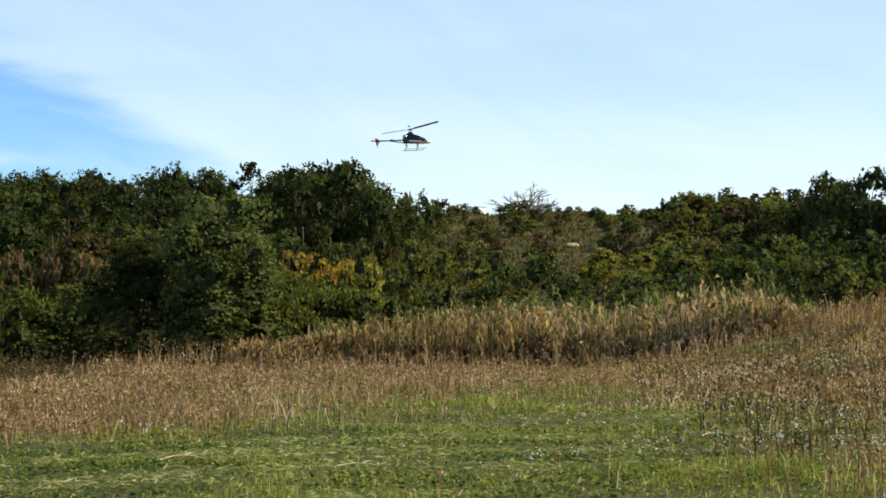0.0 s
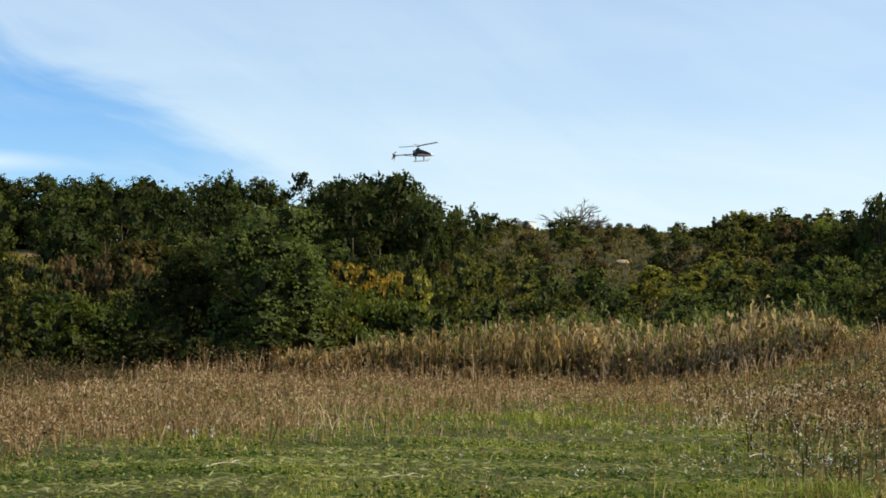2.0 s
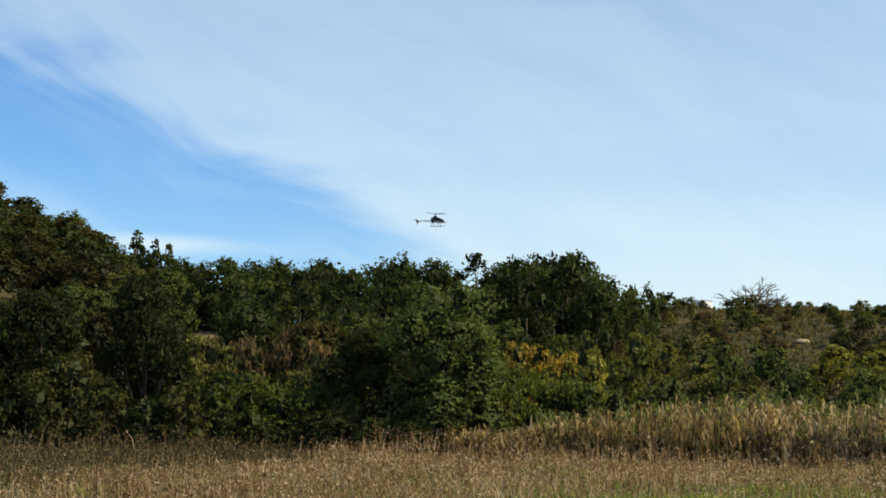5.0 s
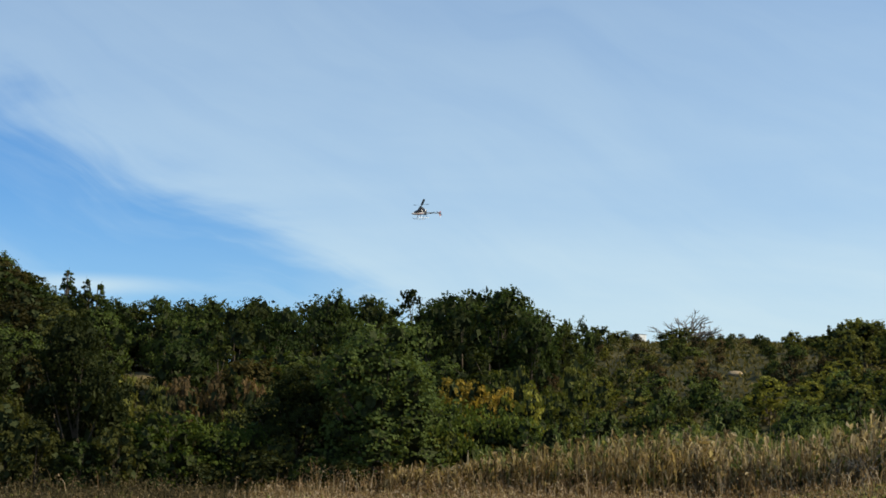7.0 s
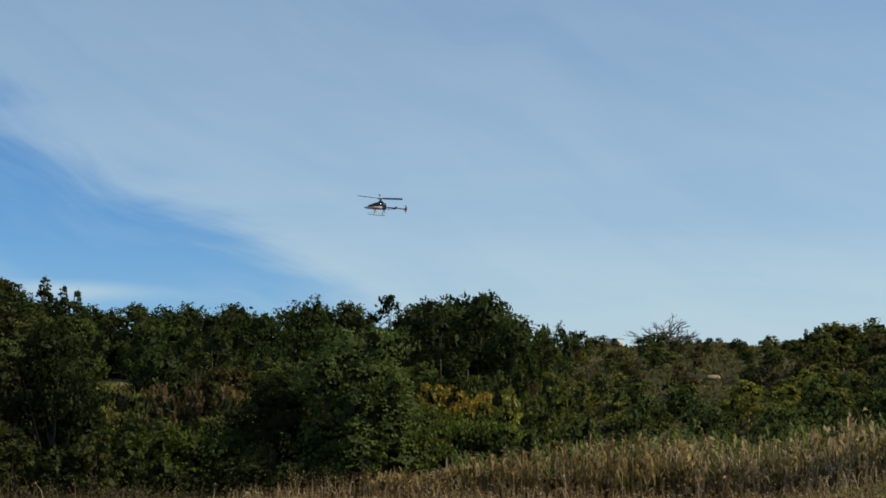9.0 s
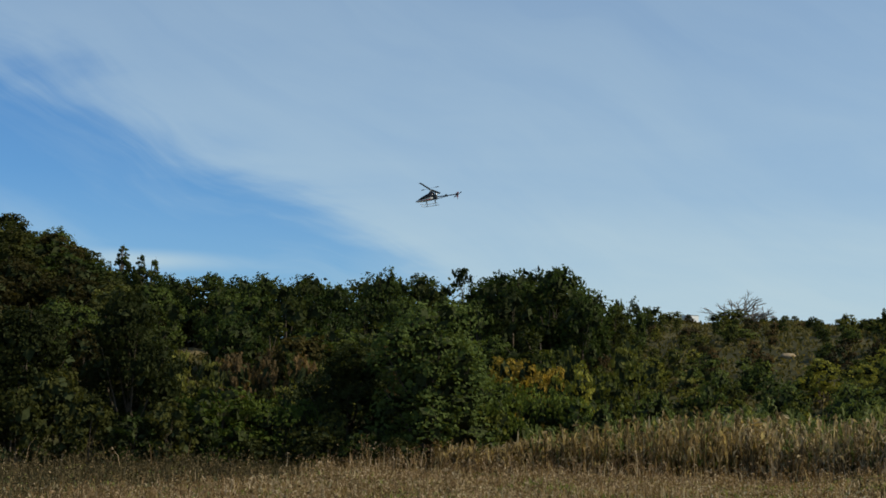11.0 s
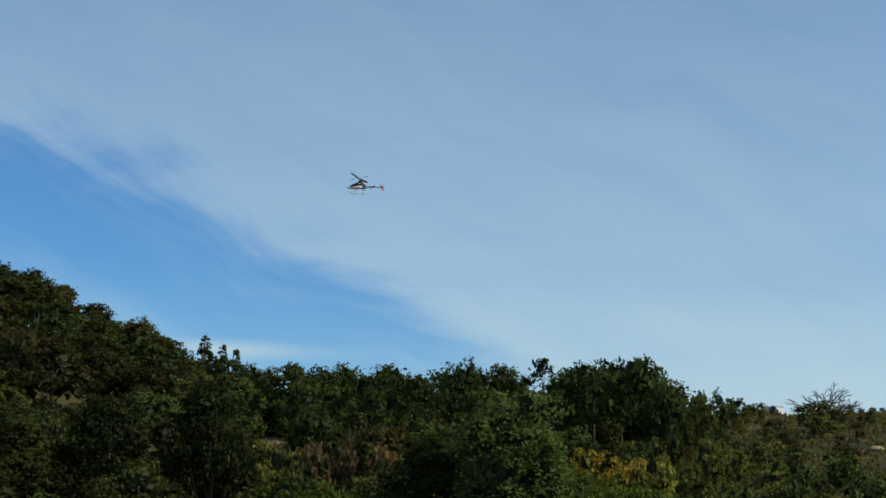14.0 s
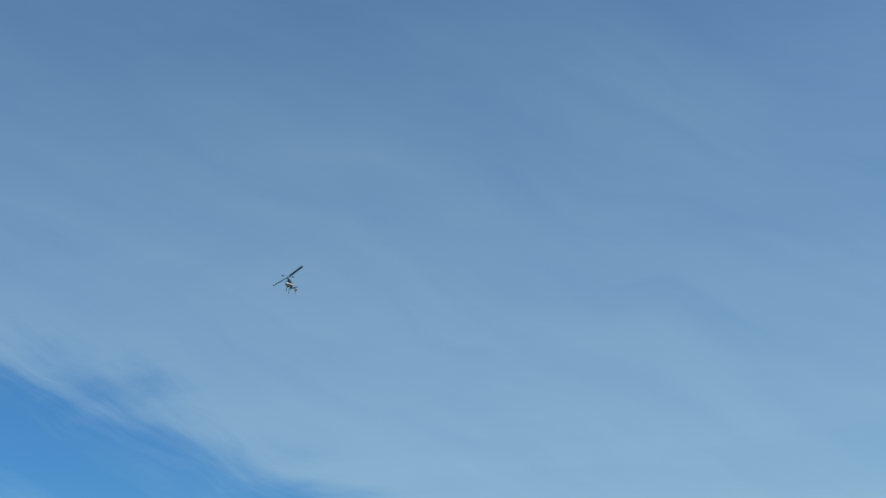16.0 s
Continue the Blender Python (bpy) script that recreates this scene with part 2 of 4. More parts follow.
def build_ground():
    r = np.concatenate([[0.0], np.arange(2, 70, 1.0), np.arange(70, 240, 2.5), np.geomspace(240, 4000, 30)])
    a = np.concatenate([np.radians(np.arange(-50, 60, 0.75)), np.radians(np.arange(60, 310, 5.0))])
    R, A = np.meshgrid(r, a, indexing="ij")
    X, Y = -np.sin(A) * R, np.cos(A) * R
    Z = ground_height(X, Y)
    i, j = np.meshgrid(np.arange(len(r) - 1), np.arange(len(a)), indexing="ij")
    k = (j + 1) % len(a)
    q = np.stack([i * len(a) + j, i * len(a) + k, (i + 1) * len(a) + k, (i + 1) * len(a) + j], -1).reshape(-1, 4)
    ob = new("ground", mesh_from("ground", np.stack([X, Y, Z], -1).reshape(-1, 3), q, SOIL, True))
    tagged(ob, "grassy meadow rising to a dry scrubby hillside", "ground", kind="structure")


build_ground()


# ---------------------------------------------------------------- grass, weeds and reeds
def scatter(rng, count, az0, az1, d0, d1, power=1.0):
    """Places in a sector of the plan; power 2 is even over the ground, smaller crowds the near part."""
    az = np.radians(rng.uniform(az0, az1, count))
    d = (d0 ** power + rng.random(count) * (d1 ** power - d0 ** power)) ** (1 / power) if power else d0 * (d1 / d0) ** rng.random(count)
    return -np.sin(az) * d, np.cos(az) * d


def blades(rng, x, y, length, width, lean, z=None):
    """Bent blades: each five corners and three triangles."""
    n = len(x)
    z = ground_height(x, y) if z is None else z
    turn, tip = rng.uniform(0, 2 * np.pi, n), rng.uniform(0, 2 * np.pi, n)
    length, width = length * np.ones(n), width * np.ones(n)
    bend = np.minimum(np.abs(rng.normal(0, lean, n)), 0.97) * length
    side = np.stack([np.cos(turn), np.sin(turn), 0 * turn], -1) * (width / 2)[:, None]
    off = np.stack([np.cos(tip), np.sin(tip), 0 * tip], -1)
    base = np.stack([x, y, z - 0.02], -1)
    mid = base + off * (bend * 0.3)[:, None] + np.array([0, 0, 1]) * (length * 0.58)[:, None]
    drop = np.sqrt(np.maximum(length ** 2 - bend ** 2, (0.15 * length) ** 2))
    top = base + off * bend[:, None] + np.array([0, 0, 1]) * drop[:, None]
    v = np.stack([base - side, base + side, mid + side * 0.8, mid - side * 0.8, top], 1).reshape(-1, 3)
    o = (np.arange(n) * 5)[:, None, None]
    f = (np.array([[0, 1, 2], [0, 2, 3], [3, 2, 4]])[None] + o).reshape(-1, 3)
    return v, f, top


def lying(rng, x, y, length, width):
    """Cut stalks that lie loosely on one another, most of them along the swath: four corners and two triangles each."""
    n = len(x)
    turn = rng.normal(0.4, 0.7, n)
    along = np.stack([np.cos(turn), np.sin(turn), rng.normal(0, 0.22, n)], -1) * (length / 2)[:, None]
    side = np.stack([-np.sin(turn), np.cos(turn), rng.normal(0, 0.9, n)], -1) * width / 2
    at = np.stack([x, y, ground_height(x, y) + rng.uniform(0.03, 0.11, n)], -1)
    v = np.stack([at - along, at + side, at + along, at - side], 1).reshape(-1, 3)
    o = (np.arange(n) * 4)[:, None, None]
    return v, (np.array([[0, 1, 2], [0, 2, 3]])[None] + o).reshape(-1, 3)


def flakes(rng, centres, size, flat=0.0):
    """Small bent leaf pieces round the given centres: four corners and two triangles each."""
    n = len(centres)
    size = size * np.ones(n) * rng.uniform(0.6, 1.3, n)
    u = rng.normal(size=(n, 3))
    u[:, 2] *= 1 - flat
    u /= np.linalg.norm(u, axis=1)[:, None]
    w = np.cross(u, rng.normal(size=(n, 3)))
    w /= np.linalg.norm(w, axis=1)[:, None]
    k = np.cross(u, w) * (size * 0.18)[:, None]
    u, w = u * size[:, None], w * (size * 0.55)[:, None]
    v = np.stack([centres - u * 0.6, centres + w * 0.55 + k, centres + u * 0.6, centres - w * 0.55 + k], 1).reshape(-1, 3)
    o = (np.arange(n) * 4)[:, None, None]
    return v, (np.array([[0, 1, 2], [0, 2, 3]])[None] + o).reshape(-1, 3)


def sprays(rng, centres, size, facing, loose=0.45):
    """Broad leaf pieces that mostly face outwards, slightly folded: four corners and two triangles each."""
    n = len(centres)
    size = size * rng.uniform(0.55, 1.25, n)
    face = facing + rng.normal(0, loose, (n, 3))
    u = np.cross(rng.normal(size=(n, 3)), face)
    u /= np.linalg.norm(u, axis=1)[:, None] + 1e-9
    w = np.cross(face, u)
    w /= np.linalg.norm(w, axis=1)[:, None] + 1e-9
    fold = np.cross(u, w) * (size * rng.uniform(-0.12, 0.12, n))[:, None]
    u, w = u * (size * 0.5)[:, None], w * (size * rng.uniform(0.3, 0.46, n))[:, None]
    v = np.stack([centres - u, centres + w + 0.3 * u + fold, centres + u, centres - w + 0.1 * u + fold], 1).reshape(-1, 3)
    o = (np.arange(n) * 4)[:, None, None]
    return v, (np.array([[0, 1, 2], [0, 2, 3]])[None] + o).reshape(-1, 3)


def join(pieces):
    v, f, o = [], [], 0
    for a, b in pieces:
        v.append(a), f.append(b + o)
        o += len(a)
    return np.concatenate(v), np.concatenate(f)


def wave(x, y, s, seed):
    """A soft, uneven field between 0 and 1."""
    r = np.random.default_rng(seed)
    out = np.zeros(len(x))
    for k in range(7):
        a, f, p = r.uniform(0, np.pi), s * r.uniform(0.5, 2.0), r.uniform(0, 6.28)
        out += np.sin((x * np.cos(a) + y * np.sin(a)) * f + p)
    return np.clip(0.5 + out / 7, 0, 1)


def dryness(x, y):
    """How far tall dry grass has taken the place of the short green one."""
    az, d = np.degrees(np.arctan2(-x, y)), np.hypot(x, y)
    az = az + 6 * (wave(x, y, 0.3, 17) - 0.5)
    edge = np.interp(az, [-22, -14, -10, -7, -3, 0, 6, 11, 15, 18, 30], [15, 17, 22, 30, 40, 36, 31, 24, 18.5, 15.5, 14])
    v = smooth(-0.34, 0.3, d / edge - 1) * (1 - 0.35 * smooth(-2, -6, az) * (1 - smooth(-9, -13, az)))
    return np.clip(v + 0.55 * (wave(x, y, 0.6, 5) - 0.5) + 0.5 * (wave(x, y, 2.2, 9) - 0.5) - 0.05, 0, 1) * (1 - 0.97 * fallow(x, y))


def fallow(x, y):
    """The wedge of dark weeds that widens before the wood, towards the left."""
    az, d = np.degrees(np.arctan2(-x, y)), np.hypot(x, y)
    front = 25 + 2.0 * (25 - az) + 6 * (wave(x, y, 0.5, 71) - 0.5)
    return smooth(-1.5, 3.0, d - np.maximum(front, 22)) * smooth(12, 15, az)


def stuff(name, v, f, mat, label):
    return tagged(new(name, mesh_from(name, v, f, mat)), label, name.replace("_", " "), kind="stuff")


def mown(x, y):
    """Where the mower has passed, from near on the left to further off on the right."""
    off = y - (15.5 + 0.75 * (x + 3.5))
    return smooth(-7.0, -4.0, off) * (1 - smooth(4.0, 9.0, off)) * smooth(-7.0, -4.5, x) * (1 - smooth(6.0, 9.0, x))


def swath(x, y):
    """The lines that the mower left, 1 on the heaps of cut grass and -1 between them."""
    return np.sin(2.3 * (y - 0.4 * x) + 4.5 * wave(x, y, 0.35, 45)) * (0.25 + wave(x, y, 0.5, 47)) + 1.6 * (wave(x, y, 1.6, 46) - 0.5)


def build_grass():
    rng = np.random.default_rng(11)
    x, y = scatter(rng, 21000, -23, 30, 11.5, 62, 0.5)   # a tuft each
    d = np.hypot(x, y)
    keep = (rng.random(len(x)) > 0.55 * dryness(x, y)) & (rng.random(len(x)) > 0.85 * fallow(x, y))
    x, y, d = x[keep], y[keep], d[keep]
    tall = 0.045 + 0.22 * wave(x, y, 1.3, 3) ** 2 * (0.4 + wave(x, y, 4.0, 13)) + 0.05 * rng.random(len(x))
    tall = tall * (1 - 0.4 * mown(x, y))
    n = 6
    x, y, d, tall = (np.repeat(q, n) for q in (x, y, d, tall))
    near = 0.035 + 0.0022 * d
    x, y = x + rng.normal(0, 1, len(x)) * near, y + rng.normal(0, 1, len(x)) * near
    tall = tall * rng.uniform(0.6, 1.25, len(x))
    v, f, top = blades(rng, x, y, tall, 0.007 + 0.00055 * d, 0.75)
    pick = rng.random(len(x)) < 0.3
    low = flakes(rng, top[pick] * np.array([1, 1, 0]) + np.stack([0 * d[pick], 0 * d[pick], ground_height(x[pick], y[pick]) + rng.uniform(0.01, 0.1, pick.sum())], -1), 0.028 + 0.0012 * d[pick], 0.4)
    v, f = join([(v, f), low])
    stuff("meadow_grass", v, f, GRASS, "short green meadow grass and clover, partly mown")
    # tall dry grass with loose seed heads, thinner where the green comes through
    x, y = scatter(rng, 70000, -23, 31, 13.5, 63, 0.7)
    keep = rng.random(len(x)) < dryness(x, y) ** 1.5 * 0.7 + 0.026 + 0.03 * smooth(22, 34, np.hypot(x, y)) * (1 - fallow(x, y))
    keep &= rng.random(len(x)) > 0.9 * mown(x, y)
    x, y = x[keep], y[keep]
    d = np.hypot(x, y)
    tall = (0.18 + 0.38 * rng.random(len(x))) * (0.55 + 0.8 * wave(x, y, 0.9, 21)) * (1 + 1.4 * smooth(54, 58.5, d))
    v, f, top = blades(rng, x, y, tall, 0.010 + 0.0004 * d, 0.62)
    base = np.stack([x, y, ground_height(x, y)], -1)
    parts = [(v, f)]
    for k in range(3):
        pick = rng.random(len(x)) < 0.7
        s = rng.uniform(0.55, 1.0, pick.sum())[:, None]
        at = base[pick] * (1 - s) + top[pick] * s + rng.normal(0, 0.035, (pick.sum(), 3))
        parts.append(flakes(rng, at, 0.036 + 0.0011 * d[pick], -0.2))
    v, f = join(parts)
    stuff("dry_grass", v, f, STRAW, "tall dry reddish-brown grass with seed heads")
    # dark clover in streaks between the mown lines, coloured to stand for shaded furrows
    x, y = scatter(rng, 26000, -17, 20, 12.3, 28, 1.0)
    keep = (swath(x, y) + rng.normal(0, 0.3, len(x)) < -0.35) & (mown(x, y) > rng.random(len(x)) * 0.8)
    x, y = x[keep], y[keep]
    at = np.stack([x, y, ground_height(x, y) + rng.uniform(0.02, 0.09, len(x))], -1)
    v, f = flakes(rng, at, 0.06, 0.8)
    stuff("clover", v, f, FURROW_CLOVER, "dark green clover in streaks, coloured as the shaded furrows of the mown grass")
    # mown grass lying in a swath across the green
    x, y = scatter(rng, 60000, -19, 21, 12.3, 30, 1.0)
    keep = (swath(x, y) + rng.normal(0, 0.25, len(x)) > 0.3) & (mown(x, y) * 0.8 > rng.random(len(x)))
    x, y = x[keep], y[keep]
    v, f = lying(rng, x, y, rng.uniform(0.06, 0.19, len(x)), 0.013)
    stuff("mown_hay", v, f, HAY, "pale cut grass lying flat on the meadow")
    # dark dead weeds along the foot of the trees
    x, y = scatter(rng, 14000, 3, 34, 23, 63, 2)
    keep = (np.hypot(x, y) > 57) | (rng.random(len(x)) < fallow(x, y))
    x, y = x[keep], y[keep]
    tall = 0.12 + 0.7 * rng.random(len(x)) * wave(x, y, 0.8, 8) ** 2 + 0.5 * (rng.random(len(x)) < 0.04)
    # and scattered through the dry grass of the rising ground
    x2, y2 = scatter(rng, 1700, -24, -7.5, 14, 52, 1.3)
    more = dryness(x2, y2) > 0.55
    x, y = np.concatenate([x, x2[more]]), np.concatenate([y, y2[more]])
    tall = np.concatenate([tall, rng.uniform(0.25, 0.62, more.sum())])
    d = np.hypot(x, y)
    v, f, top = blades(rng, x, y, tall, 0.012 + 0.00055 * d, 0.3)
    heads = flakes(rng, np.repeat(top, 3, 0) + rng.normal(0, 0.09, (3 * len(x), 3)) - np.array([0, 0, 0.08]), np.repeat(0.03 + 0.0015 * d, 3))
    v, f = join([(v, f), heads])
    stuff("dead_weeds", v, f, WEED, "dark brown dead weeds at the field edge")


REED_TOP_AZ = [-16, -13.8, -12.6, -10.3, -4.8, 1.9, 5.0, 7.4, 9.5]
REED_TOP = [0.5, 0.8, 1.7, 2.35, 2.45, 2.0, 1.6, 1.25, 0.8]


def build_reeds():
    rng = np.random.default_rng(12)
    for mat, name, count, a0, a1, d0, d1, label in ((REED_GOLD, "golden_reeds", 1600, -4.5, 8.4, 58.5, 64, "dry golden reeds with drooping leaves beside the large tree"),
                                                    (REED, "reed_bed", 1100, -13.6, -3.0, 58.5, 65, "dry grey-brown reeds with feathery plumes"),
                                                    (REED_GREEN, "green_reeds", 2400, -14.5, 5, 59.2, 69, "tall reeds still green in leaf, with grey plumes")):
        x, y = scatter(rng, count, a0, a1, d0, d1, 2)
        y = y + 1.6 * (wave(x, 0 * x, 0.9, 61) - 0.5)
        az = np.degrees(np.arctan2(-x, y))
        tall = np.interp(az, REED_TOP_AZ, REED_TOP) * rng.uniform(0.5, 1.08, count) * (0.68 + 0.62 * wave(x, y, 0.8, 4))
        if name == "green_reeds":
            tall = tall * (0.7 + 0.45 * smooth(61, 66, np.hypot(x, y))) + 0.1
        v, f, top = blades(rng, x, y, tall, np.where(rng.random(count) < 0.4, 0.06, 0.03), 0.09)
        base = np.stack([x, y, ground_height(x, y)], -1)
        parts = [(v, f)]
        for k in range(5):  # long leaves up the stem
            s = rng.uniform(0.05, 0.85, count)[:, None]
            at = base + (top - base) * s
            lv, lf, _ = blades(rng, at[:, 0], at[:, 1], rng.uniform(0.3, 0.65, count), 0.08, 1.3, at[:, 2])
            parts.append((lv, lf))
        pick = rng.random(count) < (0.3 if name == "green_reeds" else 0.2)
        for k in range(3):
            parts.append(flakes(rng, top[pick] + rng.normal(0, 0.05, (pick.sum(), 3)) - np.array([0, 0, 0.1 * k]), 0.26, -1.5))
        v, f = join(parts)
        stuff(name, v, f, mat, label)


build_grass()
build_reeds()


# ---------------------------------------------------------------- trees and shrubs
def part(name, me, parent, label=""):
    ob = new(name, me)
    ob.parent = parent
    return tagged(ob, label)


def tube_mesh(name, runs, mat, sides=6):
    """Tapered tubes along runs of (point, radius)."""
    pieces = []
    for run in runs:
        pts = np.array([p for p, _ in run], float)
        rad = np.array([r for _, r in run], float)
        way = np.gradient(pts, axis=0)
        way /= np.linalg.norm(way, axis=1)[:, None] + 1e-9
        ref = np.where(np.abs(way[:, 2:3]) < 0.9, np.array([[0, 0, 1.0]]), np.array([[1.0, 0, 0]]))
        u = np.cross(way, ref)
        u /= np.linalg.norm(u, axis=1)[:, None] + 1e-9
        w = np.cross(way, u)
        ang = np.arange(sides) / sides * 2 * np.pi
        v = pts[:, None] + rad[:, None, None] * (u[:, None] * np.cos(ang)[None, :, None] + w[:, None] * np.sin(ang)[None, :, None])
        i, j = np.meshgrid(np.arange(len(run) - 1), np.arange(sides), indexing="ij")
        k = (j + 1) % sides
        q = np.stack([i * sides + j, i * sides + k, (i + 1) * sides + k, (i + 1) * sides + j], -1).reshape(-1, 4)
        pieces.append((v.reshape(-1, 3), q))
    v, f = join(pieces)
    return mesh_from(name, v, f, mat, True)


PROTO = {}


def make_tree(kind, seed, leaf, height, width, trunk, lobes, leaves, size, label, category, shape="round", bark=None):
    """A tree or shrub of nominal size, standing at the origin: stems and limbs, and a crown of leaf sprays in uneven lobes."""
    rng = np.random.default_rng(seed)
    root = new(kind)
    root.empty_display_size = 0.3
    lobes = round(lobes * 1.3)
    centres, radii = [], []
    for k in range(lobes):
        s = rng.random() if k else 0.5
        z = trunk + (height - trunk) * (0.12 + 0.76 * s)
        if shape == "cone":
            reach = width * 0.42 * (1.05 - s)
        elif shape == "shrub":
            reach = width * 0.40 * math.sqrt(max(0.05, 1 - (s * 0.95) ** 2))
        else:
            reach = width * 0.40 * math.sqrt(max(0.04, 1 - (2 * s - 0.85) ** 2 / 1.4))
        a = k * 2.4 + rng.uniform(-0.5, 0.5)
        rr = reach * math.sqrt(rng.uniform(0.15, 1.0))
        r = width * rng.uniform(0.12, 0.21) * ((1.15 - 0.75 * s) if shape == "cone" else 1.0)
        z = min(z, height - r * 0.75)
        centres.append((rr * math.cos(a), rr * math.sin(a), z))
        radii.append(r)
    centres, radii = np.array(centres), np.array(radii)
    stems = []
    stem_count = 3 if shape == "shrub" else 1
    for k in range(stem_count):
        x0, y0 = (rng.normal(0, width * 0.05), rng.normal(0, width * 0.05)) if stem_count > 1 else (0, 0)
        r0 = height * (0.02 if stem_count == 1 else 0.012)
        top = height * 0.85
        bend = rng.normal(0, width * 0.05, 2)
        run = [((x0 + bend[0] * s + 0.03 * height * math.sin(3 * s + k) * s, y0 + bend[1] * s, -0.15 + top * s), r0 * (1.25 - 1.05 * s)) for s in np.linspace(0, 1, 7)]
        stems.append(run)
    for c, r in list(zip(centres, radii))[::2]:
        base = stems[rng.integers(stem_count)]
        z0 = max(0.15 * height, c[2] - r - 0.18 * height)
        i = int(np.clip(z0 / (height * 0.85) * 6, 0, 5))
        p0 = np.array(base[i][0])
        mid = (p0 + c) / 2 + np.array([0, 0, -0.03 * height])
        stems.append([(p0, base[i][1] * 0.55), (mid, base[i][1] * 0.38), (c, base[i][1] * 0.22), (c + (c - p0) * 0.25, 0.008)])
    part("trunk", tube_mesh("trunk", stems, bark or BARK, 4), root)
    # leaf sprays: small flat bunches on the lobes' skins, none where two lobes have grown into one another
    per = 9
    bunches = leaves // per
    which = rng.choice(lobes, 3 * bunches, p=radii ** 2 / (radii ** 2).sum())
    ways = rng.normal(size=(3 * bunches, 3)) + np.array([0, 0, 0.22])
    ways /= np.linalg.norm(ways, axis=1)[:, None]
    at = centres[which] + ways * (radii[which] * rng.uniform(0.82, 1.03, 3 * bunches))[:, None] * np.array([1, 1, 0.86])
    inside = (np.linalg.norm((at[:, None] - centres[None]) / np.array([1, 1, 0.86]), axis=2) < 0.78 * radii[None]).any(1)
    order = np.argsort(inside, kind="stable")[:bunches]
    at, out, r = at[order], ways[order], radii[which[order]]
    spread = (r * rng.uniform(0.14, 0.28, bunches))[:, None, None] * np.array([1.0, 1.0, 0.7])
    pts = (at[:, None] + np.clip(rng.normal(size=(bunches, per, 3)), -1.4, 1.4) * spread).reshape(-1, 3)
    pts[:, 2] = np.maximum(pts[:, 2], 0.06 + 0.15 * rng.random(len(pts)))
    out = np.repeat(out, per, 0)
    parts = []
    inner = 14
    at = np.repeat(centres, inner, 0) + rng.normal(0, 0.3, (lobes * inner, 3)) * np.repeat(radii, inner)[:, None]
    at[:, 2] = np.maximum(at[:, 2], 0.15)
    parts.append(sprays(rng, at, np.repeat(radii, inner) * 0.75, 0 * at, 1.0))   # twigs inside each lobe, coloured dark for the shade between the leaves
    parts.append(sprays(rng, pts, size, out * 0.75 + np.array([0, 0, 0.1])))
    v, f = join(parts)
    crown = mesh_from("crown", v, f, INNER_SHADE)
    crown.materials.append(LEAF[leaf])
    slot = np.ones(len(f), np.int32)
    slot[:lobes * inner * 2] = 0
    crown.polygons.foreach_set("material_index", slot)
    part("crown", crown, root)
    tagged(root, label, category, kind.replace("_", " ") + "s of the slope")
    root["nominal"] = (width, height)
    root["unused"] = 1
    PROTO.setdefault(kind, []).append(root)


def make_bare(kind, seed, height, width, label):
    rng = np.random.default_rng(seed)
    root = new(kind)
    runs = []

    def grow(p, way, length, r, level):
        q = p + way * length
        m = (p + q) / 2 + rng.normal(0, 0.05 * length, 3)
        runs.append([(p, r), (m, r * 0.8), (q, r * 0.55)])
        if level < 4:
            for _ in range(3 if level else 8):
                w = way + rng.normal(0, 0.5, 3) * np.array([1, 1, 0.7])
                w[2] = abs(w[2]) * 0.7 + 0.15
                grow(p + way * length * rng.uniform(0.4, 1), w / np.linalg.norm(w), length * rng.uniform(0.5, 0.75), r * 0.6, level + 1)

    for _ in range(7):
        w = np.array([rng.normal(0, 0.5), rng.normal(0, 0.5), 1.0])
        grow(np.zeros(3) + rng.normal(0, 0.15, 3) * np.array([1, 1, 0]), w / np.linalg.norm(w), height * rng.uniform(0.28, 0.4), 0.022 * height, 1)
    part("trunk", tube_mesh("trunk", runs[:2], GREY_BARK, 5), root)
    part("branchwork", tube_mesh("branchwork", runs[2:], GREY_BARK if height > 3 else TWIG, 3), root)
    tagged(root, label, "bare tree")
    reach = np.array([q for run in runs for q, _ in run])
    root["nominal"] = (2 * float(np.abs(reach[:, :2]).max()), float(reach[:, 2].max()))
    root["unused"] = 1
    PROTO.setdefault(kind, []).append(root)


